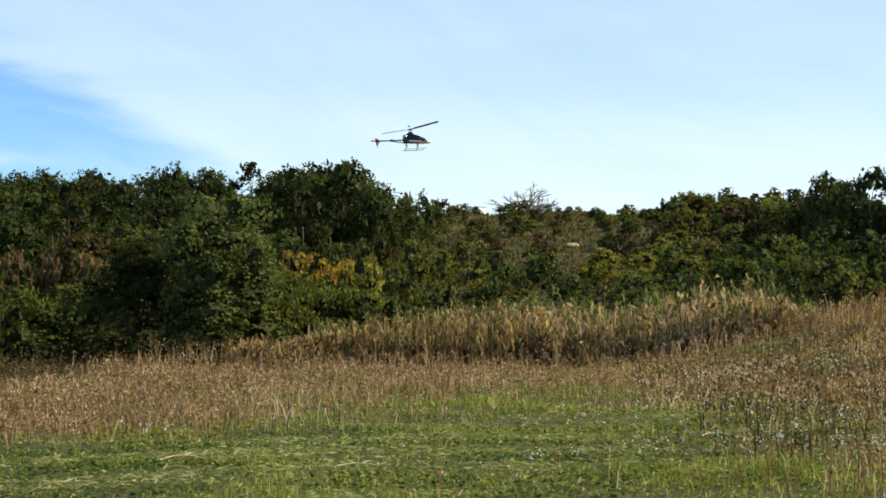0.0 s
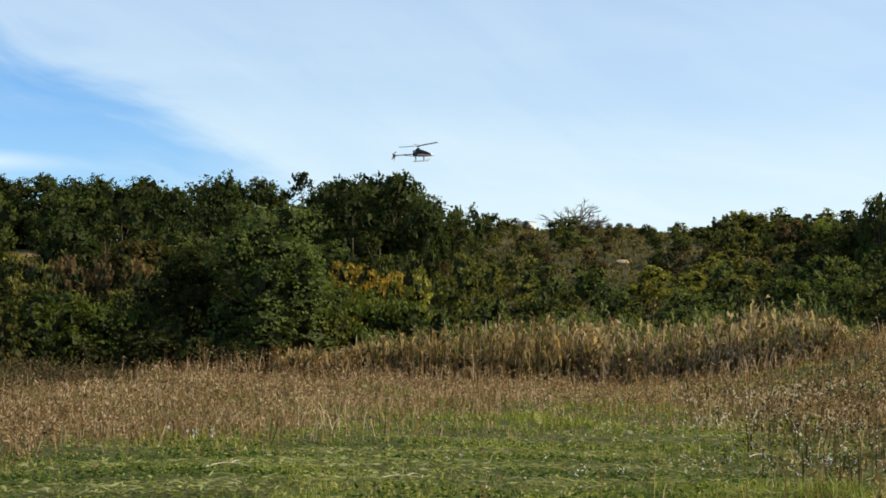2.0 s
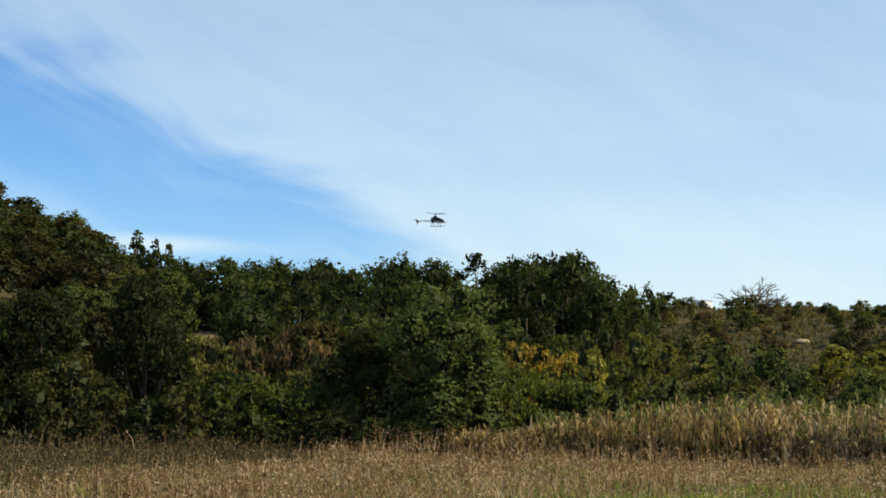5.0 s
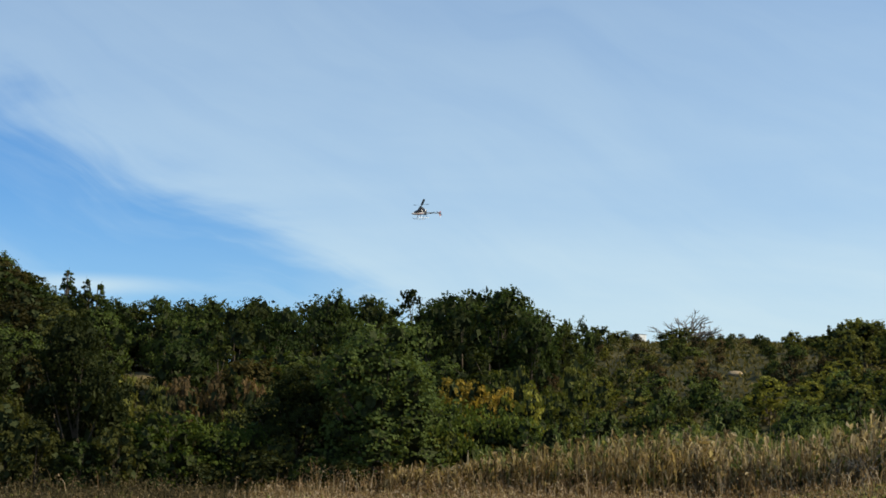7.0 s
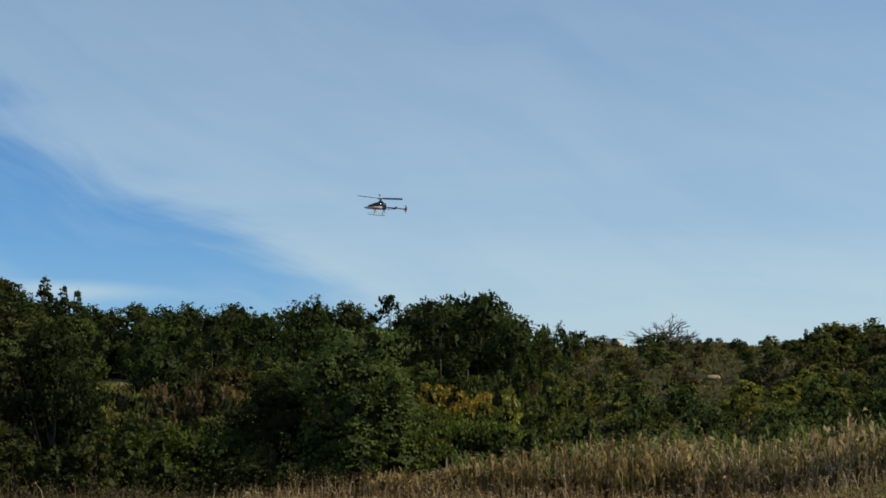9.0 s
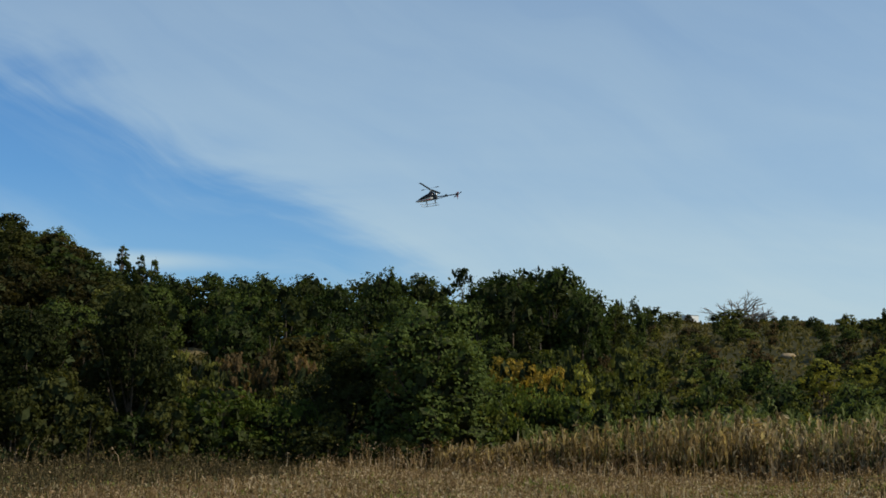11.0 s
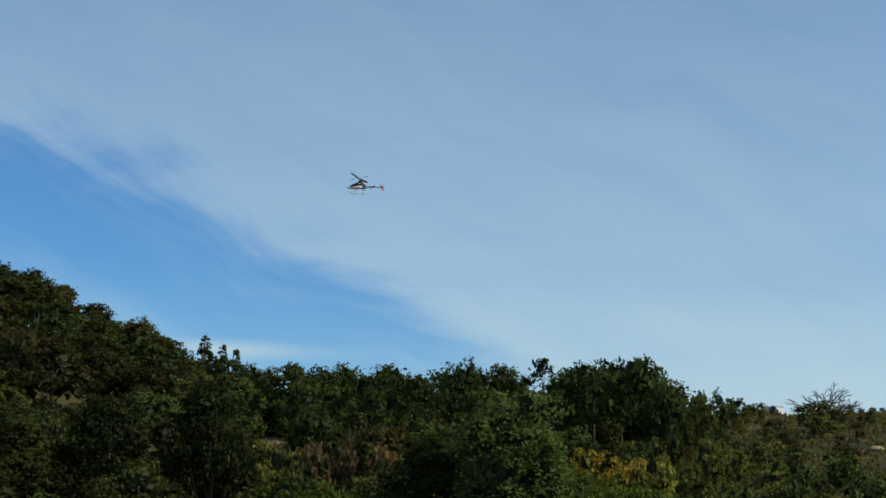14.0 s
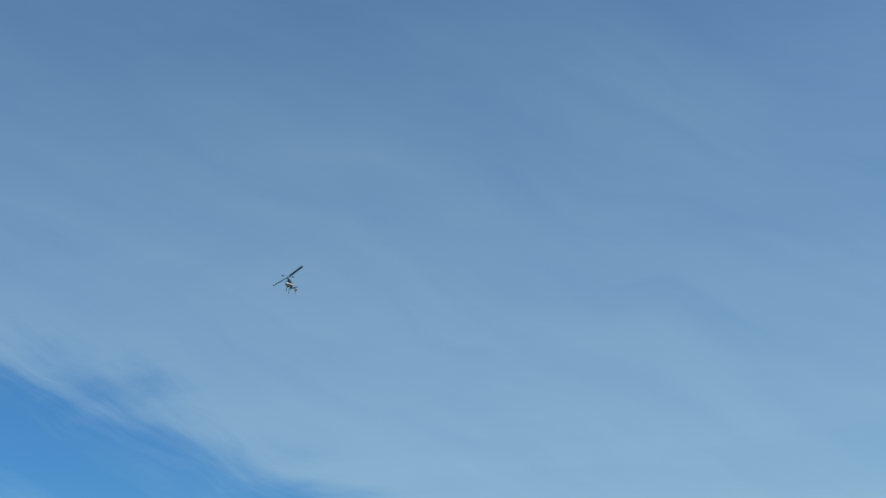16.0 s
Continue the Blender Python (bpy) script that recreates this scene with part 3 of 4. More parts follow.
def build_prototypes():
    T, S = "tree", "shrub"
    for k in range(3):
        make_tree("oak_tree", 40 + k, "dark", 9.0, 8.0, 0.5, 20, 3240, 0.345, "dark green broad-crowned oak tree on the wooded slope", T)
        make_tree("hillside_tree", 50 + k, "mid", 7.5, 6.0, 0.3, 16, 2300, 0.315, "mid-green leafy tree on the wooded slope", T)
    make_tree("field_tree", 58, "shrub", 7.5, 6.0, 0.3, 18, 3000, 0.3, "fresh green leafy tree on the hillside skyline", T)
    for k in range(2):
        make_tree("olive_tree", 60 + k, "bronze" if k else "moss", 6.0, 5.0, 0.2, 14, 2200, 0.3, "olive-green tree with thinning autumn leaves", T)
        make_tree("bronze_tree", 65 + k, "bronze", 6.5, 5.5, 0.2, 15, 2400, 0.28, "tree turning bronze-brown on the wooded slope", T)
        make_tree("yellow_shrub", 70 + k, "yellow", 3.4, 3.4, 0.1, 11, 1100, 0.23, "yellowing autumn shrub on the hillside", S, "shrub")
        make_tree("green_shrub", 80 + k, "shrub", 3.2, 3.8, 0.05, 11, 950, 0.235, "dense green shrub on the hillside", S, "shrub")
        make_tree("olive_shrub", 90 + k, "olive", 2.8, 3.6, 0.05, 11, 900, 0.235, "dull olive shrub on the dry slope", S, "shrub")
        make_tree("rust_shrub", 100 + k, "rust", 2.2, 3.2, 0.02, 10, 740, 0.21, "rust-brown shrub on the dry slope", S, "shrub")
        make_tree("moss_shrub", 95 + k, "moss", 3.0, 3.6, 0.05, 11, 1000, 0.235, "dark olive-green shrub below the wood", S, "shrub")
        make_tree("dark_shrub", 105 + k, "dark", 3.2, 3.6, 0.05, 11, 950, 0.235, "dark green juniper-like shrub on the slope", S, "shrub")
    make_tree("orange_tree", 110, "orange", 4.6, 3.6, 0.3, 12, 2300, 0.22, "small tree in orange-yellow autumn leaf", T, "shrub")
    make_tree("light_green_bush", 115, "fresh", 3.6, 4.6, 0.05, 14, 2200, 0.21, "bright yellow-green bush beside the field", S, "shrub")
    make_tree("pointed_tree", 120, "dark", 8.0, 3.4, 0.3, 30, 2700, 0.27, "slim pointed dark tree on the skyline", T, "cone")
    make_tree("edge_tree", 130, "edge", 7.4, 5.6, 0.3, 32, 10500, 0.18, "large full tree with small green leaves at the field edge", T)
    make_tree("dark_edge_tree", 131, "deep", 6.6, 4.6, 0.2, 24, 9000, 0.18, "dark dense tree at the field edge, one standing in for shade", T)
    make_bare("bare_shrub", 141, 1.9, 2.6, "leafless grey brush among the reeds")
    make_bare("bare_tree", 140, 5.0, 6.0, "leafless grey spreading tree on the ridge")


count_planted = [0]
FLAT_KIND = {"olive_tree": "olive_shrub", "field_tree": "green_shrub", "hillside_tree": "moss_shrub", "oak_tree": "dark_shrub", "bronze_tree": "moss_shrub"}


def plant(kind, az, d, width, height=None, top=None):
    """Sets a tree of that kind at az degrees to the left and d metres off; its height given, or the elevation of its top in degrees."""
    x, y = -math.sin(radians(az)) * d, math.cos(radians(az)) * d
    z = float(ground_height(x, y))
    if top is not None:
        height = max(0.8, EYE + d * math.tan(radians(top)) - z)
    if kind in FLAT_KIND and height < 0.7 * width:
        kind = FLAT_KIND[kind]
    i = count_planted[0] = count_planted[0] + 1
    protos = PROTO[kind]
    root = protos[i % len(protos)]
    w0, h0 = root["nominal"]
    size = Matrix.Diagonal((width / w0, width / w0, height / h0, 1))
    m = pose(x, y, z - 0.05, 0, 0, (i * 137.5) % 360)
    if root["unused"]:
        root["unused"] = 0
        root.matrix_basis = m @ size
        return root
    s = root.scale
    return copy_thing(root, m @ Matrix.Diagonal((width / w0 / s[0], width / w0 / s[1], height / h0 / s[2], 1)))


def build_woods():
    rng = random.Random(5)
    # trees along the field edge
    plant("edge_tree", 8.75, 63.5, 6.5, top=5.4)
    # added dark tree, standing in for the shaded left side of the large one
    plant("dark_edge_tree", 12.0, 66.5, 4.6, top=3.6)
    plant("dark_edge_tree", 20.3, 67.0, 4.6, top=5.4)
    plant("dark_edge_tree", 24.5, 66.0, 5.0, top=4.6)
    plant("dark_edge_tree", 28.5, 65.0, 6.0, top=4.2)
    plant("dark_edge_tree", 32.5, 65.0, 6.0, top=4.4)
    plant("light_green_bush", 16.9, 63.0, 4.6, top=1.9)
    plant("light_green_bush", 14.4, 64.0, 4.2, top=1.6)
    plant("moss_shrub", 23.0, 63.0, 4.0, top=2.0)
    plant("moss_shrub", 12.6, 62.8, 2.6, top=0.9)
    plant("green_shrub", 9.6, 61.5, 1.4, top=-0.2)
    # orange tops over a yellow-green thicket, right of the large tree
    plant("orange_tree", 5.35, 76, 3.6, top=3.6)
    plant("orange_tree", 4.2, 80, 2.4, top=3.2)
    plant("yellow_shrub", 4.2, 86, 3.0, top=3.25)
    plant("light_green_bush", 5.9, 68.5, 3.4, top=2.5)
    plant("light_green_bush", 4.4, 72.0, 3.4, top=2.3)
    plant("light_green_bush", 6.6, 72.0, 2.6, top=2.5)
    for az, d, top in ((13.7, 79, 2.9), (15.1, 81, 3.1), (16.5, 79, 2.8)):
        plant("rust_shrub", az, d, 3.0, top=top)
    plant("yellow_shrub", 3.1, 76, 3.0, top=2.9)
    plant("yellow_shrub", 1.75, 78, 2.7, top=2.45)
    plant("yellow_shrub", 2.2, 82, 2.4, top=2.7)
    plant("green_shrub", 2.6, 69, 3.4, top=1.7)
    plant("olive_shrub", 1.4, 98, 3.6, top=3.75)
    plant("yellow_shrub", 0.7, 90, 3.2, top=2.9)
    plant("light_green_bush", 3.4, 71, 3.0, top=2.0)
    plant("yellow_shrub", 3.0, 73, 2.6, top=2.5)
    plant("olive_shrub", 3.0, 98, 3.0, top=3.5)
    # the taller growth on the open slope
    for az, d, w, top, kind in ((-3.1, 158, 5.0, 4.5, "green_shrub"), (-2.0, 128, 3.6, 3.4, "green_shrub"), (-3.8, 118, 4.0, 3.3, "green_shrub"), (-1.9, 92, 3.4, 2.5, "green_shrub"), (-4.9, 96, 3.8, 2.5, "green_shrub"),
                                (-6.4, 112, 3.6, 3.2, "yellow_shrub"), (-7.9, 104, 3.6, 3.0, "yellow_shrub"), (-9.2, 125, 4.2, 3.9, "yellow_shrub"), (-9.6, 96, 4.2, 2.9, "olive_shrub"), (-12.5, 108, 4.4, 4.25, "dark_edge_tree"),
                                (-11.4, 86, 3.2, 3.0, "light_green_bush"), (-13.2, 86, 3.4, 3.1, "light_green_bush"), (-15.2, 84, 4.0, 2.8, "green_shrub"), (-17.3, 84, 4.4, 3.4, "dark_shrub"), (-8.6, 88, 3.6, 2.3, "green_shrub"),
                                (0.2, 104, 3.2, 3.0, "olive_shrub"), (0.0, 84, 3.0, 1.9, "green_shrub")):
        plant(kind, az, d, w, top=top)
    # the slim dark shrub at 17.3 stands in for a shaded hollow by the bush
    for az, d, w, top, kind in ((10.0, 60.6, 2.2, -0.1, "moss_shrub"), (11.4, 61.0, 2.4, 0.2, "dark_shrub"), (13.3, 61.2, 2.8, 0.2, "moss_shrub"), (15.4, 61.0, 2.0, -0.2, "moss_shrub"),
                                (17.3, 61.4, 1.6, 0.2, "dark_shrub"), (18.9, 61.4, 3.0, 1.2, "moss_shrub"), (20.2, 61.0, 2.8, 0.5, "dark_shrub"), (21.8, 61.4, 3.0, 1.0, "moss_shrub"),
                                (24.6, 61.0, 3.2, 1.3, "moss_shrub"), (26.5, 61.0, 3.0, 1.0, "dark_shrub"), (28.5, 61.0, 3.2, 1.2, "moss_shrub"), (9.0, 61.8, 1.6, -0.4, "moss_shrub")):
        plant(kind, az, d, w, top=top)
    plant("yellow_shrub", 6.6, 64.5, 2.4, top=1.3)
    # the wood on the skyline
    for az, top, d, w, kind in (
            (17.35, 6.05, 154, 4.8, "oak_tree"), (15.6, 5.95, 152, 5.0, "oak_tree"), (13.6, 6.15, 150, 4.2, "hillside_tree"), (12.2, 5.75, 148, 3.4, "oak_tree"),
            (10.7, 6.32, 144, 4.4, "oak_tree"), (9.15, 6.3, 144, 3.4, "hillside_tree"), (7.45, 6.6, 142, 4.4, "hillside_tree"), (6.2, 6.3, 140, 5.0, "oak_tree"),
            (4.9, 6.55, 138, 5.6, "oak_tree"), (3.75, 6.6, 134, 6.4, "oak_tree"), (2.85, 5.6, 131, 3.6, "oak_tree"),
            (2.12, 6.0, 140, 1.9, "pointed_tree"), (1.35, 5.45, 150, 3.4, "green_shrub"), (0.75, 5.5, 154, 3.4, "green_shrub"), (18.3, 5.8, 163, 4.6, "hillside_tree"), (18.75, 5.6, 164, 4.2, "oak_tree"), (0.15, 5.1, 165, 4, "olive_shrub"), (-0.7, 4.95, 180, 3.6, "olive_shrub"),
            (20.9, 7.3, 170, 4.6, "pointed_tree"), (20.2, 7.0, 168, 4.0, "pointed_tree"), (19.6, 6.85, 166, 4.2, "pointed_tree"), (20.0, 6.1, 158, 6, "hillside_tree"), (19.2, 5.8, 156, 6, "oak_tree"), (21.2, 5.9, 160, 6, "hillside_tree"),
            (22.2, 6.8, 180, 7, "hillside_tree"), (23.6, 7.4, 185, 8, "oak_tree"), (25.0, 7.8, 188, 8, "olive_tree"), (26.3, 8.3, 190, 8, "hillside_tree"),
            (27.7, 9.0, 192, 8, "oak_tree"), (29.3, 9.3, 195, 9, "oak_tree"), (31.0, 9.1, 195, 8, "oak_tree"), (32.5, 9.0, 195, 9, "oak_tree"),
            (-14.75, 6.05, 112, 3.4, "oak_tree"), (-16.4, 6.2, 112, 4.6, "oak_tree"), (-18.4, 6.0, 112, 5, "oak_tree"), (-19.8, 5.9, 115, 6, "field_tree"),
            (-12.1, 5.42, 140, 1.6, "pointed_tree"), (-12.95, 5.2, 138, 3.6, "light_green_bush"), (-10.2, 5.25, 148, 5.4, "olive_shrub"), (-9.3, 5.2, 149, 4.6, "olive_shrub"), (-9.75, 5.3, 150, 4.0, "yellow_shrub"), (-8.65, 5.3, 150, 1.8, "pointed_tree"),
            (18.0, 5.6, 158, 7, "hillside_tree"), (16.6, 5.8, 160, 7, "oak_tree"), (15.0, 5.7, 158, 7, "oak_tree"), (13.3, 5.9, 156, 7, "oak_tree"),
            (11.7, 6.0, 154, 7, "hillside_tree"), (10.2, 6.0, 152, 7, "oak_tree"), (8.7, 6.1, 152, 7, "oak_tree"), (6.5, 6.0, 150, 7, "oak_tree"),
            (5.4, 6.2, 148, 8, "oak_tree"), (4.1, 6.3, 146, 8, "oak_tree"), (2.9, 5.9, 144, 6, "oak_tree"), (1.5, 5.2, 146, 5, "hillside_tree"),
            (-9.6, 4.95, 150, 7.5, "olive_tree"), (-9.0, 4.8, 154, 6, "olive_tree"), (-8.2, 4.68, 168, 5, "olive_tree"), (-11.3, 5.2, 148, 7, "field_tree"), (-13.3, 5.1, 145, 6, "hillside_tree"), (-2.9, 5.05, 190, 6, "olive_tree"),
            (-8.6, 4.75, 165, 6, "hillside_tree"), (-10.5, 5.05, 150, 7.5, "hillside_tree"), (-15.3, 5.75, 122, 6, "oak_tree"), (-13.9, 5.5, 125, 5.5, "hillside_tree"), (-12.1, 5.2, 150, 7, "hillside_tree"), (-12.9, 5.05, 142, 6, "yellow_shrub"),
            (-13.8, 5.0, 140, 5, "olive_tree"), (-7.8, 4.5, 170, 3.5, "olive_shrub")):
        if 2.5 < az < 18.2 and kind != "pointed_tree":   # broad crowns, grown together
            w *= 1.3
        plant(kind, az, d, w, top=top + (0.14 if az > 2.5 else 0.05))
    for az, w in ((-8.7, 2.2), (-9.9, 2.6)):
        plant("bare_shrub", az, 58.6, w, 1.5)
    plant("bare_tree", -3.25, 196, 10.0, top=5.8)
    plant("bare_tree", -3.7, 198, 5.0, top=5.1)
    # lower rows of the wood, down the slope
    for az0, az1, d, lo, hi, kinds, step in (
            (3.0, 20, 130, 5.3, 5.85, ["oak_tree", "oak_tree", "hillside_tree"], 1.45), (4.5, 20, 114, 3.9, 4.8, ["hillside_tree", "oak_tree", "oak_tree"], 1.8),
            (9, 20, 100, 3.0, 3.9, ["olive_tree", "rust_shrub", "hillside_tree"], 1.5), (12, 20, 88, 2.2, 3.0, ["moss_shrub", "rust_shrub", "olive_shrub", "yellow_shrub"], 1.1),
            (12, 20, 76, 1.2, 2.0, ["moss_shrub", "rust_shrub", "moss_shrub", "olive_shrub"], 1.3),
            (20, 38, 186, 0, 0, ["hillside_tree", "bronze_tree", "olive_tree", "bronze_tree", "olive_tree"], 1.3), (20, 38, 172, 0, 0, ["oak_tree", "hillside_tree", "olive_tree", "bronze_tree", "olive_tree"], 1.3),
            (20, 38, 158, 0, 0, ["oak_tree", "hillside_tree", "olive_tree", "bronze_tree", "olive_tree"], 1.4), (20, 38, 144, 0, 0, ["oak_tree", "hillside_tree", "olive_tree", "bronze_tree", "olive_tree"], 1.6),
            (20, 38, 130, 0, 0, ["oak_tree", "hillside_tree", "olive_tree", "bronze_tree", "olive_tree"], 1.7), (19.6, 38, 116, 0, 0, ["hillside_tree", "oak_tree", "bronze_tree", "olive_tree"], 1.7),
            (19.6, 38, 102, 0, 0, ["oak_tree", "olive_tree", "bronze_tree"], 1.8), (19.6, 38, 88, 0, 0, ["olive_tree", "oak_tree", "moss_shrub"], 2.0)):
        az = az0 + rng.uniform(0, step)
        while az < az1:
            kind, wide = rng.choice(kinds), rng.uniform(5.0, 7.3) * (0.55 + d / 280)
            if "shrub" in kind:
                wide *= 0.55
            if hi and d > 88 and 17.2 < az < 19.2:   # a break in the wood, where the dry slope shows
                plant("moss_shrub", az, d, 2.0, 1.2)
            elif hi:
                plant(kind, az, d + rng.uniform(-6, 6), wide, top=rng.uniform(lo, hi))
            else:
                plant(kind, az, d + rng.uniform(-6, 6), wide, rng.uniform(4.8, 7.0) * (1.0 if az > 22 or d < 120 else 0.75))
            az += step * rng.uniform(0.7, 1.3)
    # undergrowth between the trees of the steep hill
    for _ in range(62):
        d = rng.uniform(76, 182)
        plant(rng.choice(["moss_shrub", "moss_shrub", "dark_shrub"]), rng.uniform(19.6, 36), d, rng.uniform(3.2, 4.8), rng.uniform(2.0, 3.2))
    # scrub on the open slope
    for az0, az1, d, lo, hi, kinds, step in (
            (-22, 5, 70, 1.9, 2.9, ["green_shrub", "green_shrub", "olive_shrub", "olive_shrub", "yellow_shrub"], 1.5),
            (-22, 8, 77, 2.2, 3.6, ["green_shrub", "olive_shrub", "yellow_shrub", "green_shrub", "olive_shrub"], 1.5),
            (-22, 8, 85, 2.2, 3.6, ["green_shrub", "olive_shrub", "yellow_shrub", "green_shrub"], 1.5),
            (-22, 7, 94, 2.0, 3.6, ["green_shrub", "olive_shrub", "olive_shrub", "yellow_shrub"], 1.5),
            (-22, 4, 104, 2.0, 3.4, ["olive_shrub", "green_shrub", "green_shrub", "olive_shrub", "yellow_shrub"], 1.3),
            (-22, 3, 115, 1.8, 3.2, ["olive_shrub", "green_shrub", "yellow_shrub", "green_shrub"], 1.3),
            (-22, 3, 127, 1.5, 2.8, ["olive_shrub", "rust_shrub", "rust_shrub", "green_shrub"], 1.4),
            (-22, 2, 140, 1.4, 2.6, ["rust_shrub", "olive_shrub", "rust_shrub", "green_shrub"], 1.4),
            (-22, 2, 152, 1.3, 2.4, ["rust_shrub", "olive_shrub", "dark_shrub", "olive_shrub"], 1.3),
            (-22, 1, 165, 1.2, 2.0, ["rust_shrub", "olive_shrub", "olive_shrub", "dark_shrub"], 1.3),
            (-20, 1, 180, 0.9, 1.5, ["olive_shrub", "rust_shrub", "dark_shrub"], 1.3),
            (-22, -9.0, 158, 3.0, 4.4, ["olive_shrub", "yellow_shrub", "green_shrub"], 1.2),
            (-22, -8.5, 138, 2.6, 4.0, ["olive_shrub", "yellow_shrub", "green_shrub", "rust_shrub"], 1.3),
            (-22, -12.5, 98, 3.5, 5.0, ["dark_shrub", "hillside_tree", "green_shrub", "olive_shrub"], 1.5),
            (-5.6, 0.5, 203, 0.7, 1.6, ["dark_shrub", "olive_shrub"], 0.45), (-9.5, -7.2, 200, 0.9, 1.9, ["olive_shrub", "dark_shrub"], 0.5)):
        az = az0 + rng.uniform(0, step)
        while az < az1:
            h, kind = rng.uniform(lo, hi), rng.choice(kinds)
            if az < -11 and d < 120:
                kind = rng.choice(["dark_shrub", "green_shrub", "green_shrub", "olive_shrub"])
            if not (-5.9 < az < -4.3 and 110 < d < 146):   # the bare bank lies open
                plant(kind, az, d + rng.uniform(-5, 5), h * rng.uniform(0.85, 1.35), h)
            az += step * rng.uniform(0.6, 1.4)


def build_slope():
    rng = random.Random(9)
    for _ in range(105):
        d = rng.uniform(112, 206)
        az = rng.uniform(-19, 1.5)
        if -5.9 < az < -4.3 and d < 146:
            az += 2.5
        plant(rng.choice(["olive_shrub", "rust_shrub", "dark_shrub", "rust_shrub", "yellow_shrub"]), az, d, rng.uniform(1.3, 2.8), rng.uniform(0.8, 1.9) if d < 180 else rng.uniform(0.5, 1.0))
    r = np.random.default_rng(14)
    x, y = scatter(r, 34000, -22, 22, 68, 212, 1.8)
    at = np.stack([x, y, ground_height(x, y) + r.uniform(0, 0.28, len(x))], -1)
    v, f = flakes(r, at, 0.52, -0.6)
    stuff("hillside_scrub", v, f, TUSSOCK, "low dry tussocks and brush over the hillside")


build_prototypes()
build_woods()
build_slope()
for protos in PROTO.values():
    for root in list(protos):
        if root["unused"]:
            for o in (*root.children, root):
                bpy.data.objects.remove(o)
        else:
            del root["unused"], root["nominal"]
for o in scene.objects:
    for key in ("unused", "nominal"):
        if key in o:
            del o[key]


# ---------------------------------------------------------------- small things on the slope and in the grass
PLASTER = solid("white_plaster", (0.7, 0.69, 0.66), (0.83, 0.82, 0.8), 3.0, 0.85, bump=0.2)
ROOFING = solid("grey_roof_sheet", (0.2, 0.19, 0.18), (0.32, 0.3, 0.28), 4.0, 0.7, bump=0.2)
FLUFF = leafy("pale_seed_heads", (0.3, 0.24, 0.16), (0.55, 0.47, 0.34), (0.8, 0.73, 0.58), 0.3)
SAND = solid("pale_bare_earth", (0.27, 0.19, 0.11), (0.42, 0.31, 0.18), 2.5, 0.95, bump=0.6, specular=0.1)
DRY_TURF = solid("dry_turf", (0.09, 0.07, 0.032), (0.2, 0.15, 0.075), 2.0, 0.95, bump=0.9, specular=0.05)
STALK = solid("bleached_stalk", (0.42, 0.36, 0.22), (0.6, 0.53, 0.36), 12.0, 0.9, specular=0.1)


def block(bm, x0, x1, y0, y1, z0, z1, edge=0.02):
    made = bmesh.ops.create_cube(bm, size=1.0, matrix=Matrix.Translation(((x0 + x1) / 2, (y0 + y1) / 2, (z0 + z1) / 2)) @ Matrix.Diagonal((x1 - x0, y1 - y0, z1 - z0, 1)))
    bmesh.ops.bevel(bm, geom=list({e for v in made["verts"] for e in v.link_edges}), offset=edge, segments=2, affect="EDGES")


def from_bm(name, bm, mat):
    me = bpy.data.meshes.new(name)
    bm.to_mesh(me)
    bm.free()
    me.materials.append(mat)
    return me


def build_shed():
    shed = new("garden_shed")
    bm = bmesh.new()
    block(bm, -0.95, 0.95, -0.75, 0.75, -1.2, 1.05)
    part("wall", from_bm("wall", bm, PLASTER), shed, "whitewashed wall")
    bm = bmesh.new()
    block(bm, -1.02, 1.02, -0.82, 0.82, 1.052, 1.1, 0.01)
    part("roof", from_bm("roof", bm, ROOFING), shed, "flat grey roof sheet")
    bm = bmesh.new()
    block(bm, 0.3, 0.65, -0.78, -0.754, -0.3, 0.8, 0.005)
    part("door", from_bm("door", bm, ROOFING), shed, "grey door")
    d, az = 199.0, radians(-1.35)
    x, y = -math.sin(az) * d, math.cos(az) * d
    shed.matrix_basis = pose(x, y, float(ground_height(x, y)) + 0.63, 0, 0, -42)
    tagged(shed, "small whitewashed shed among bushes on the ridge", "shed")


def build_bank(az, d, length, deep, high, mat, label):
    """A worn patch of bare earth, a low uneven mound."""
    bm = bmesh.new()
    bmesh.ops.create_icosphere(bm, subdivisions=3, radius=1.0)
    for v in bm.verts:
        k = 1 + 0.25 * noise.noise(v.co * 1.7 + Vector((az, d, 0)))
        v.co = Vector((v.co.x * length * k, v.co.y * deep * k, v.co.z * high * k))
    for face in bm.faces:
        face.smooth = True
    ob = new("earth_bank", from_bm("earth_bank", bm, mat))
    x, y = -math.sin(radians(az)) * d, math.cos(radians(az)) * d
    ob.matrix_basis = pose(x, y, float(ground_height(x, y)) + 0.05, 10, 0, az)
    tagged(ob, label, "earth bank")


def build_stalk(az, d, length, turn):
    x, y = -math.sin(radians(az)) * d, math.cos(radians(az)) * d
    run = [((length * (s - 0.5), 0.05 * math.sin(4 * s), 0.07 + 0.04 * math.sin(math.pi * s)), 0.010 * (1.1 - 0.7 * s)) for s in np.linspace(0, 1, 8)]
    twig = [(run[4][0], 0.007), ((length * 0.2, 0.1, 0.13), 0.005), ((length * 0.32, 0.16, 0.12), 0.002)]
    ob = new("fallen_stalk", tube_mesh("fallen_stalk", [run, twig], STALK, 6))
    ob.matrix_basis = pose(x, y, float(ground_height(x, y)), 0, 0, turn)
    tagged(ob, "bleached dry stalk lying on the mown grass", "stalk")


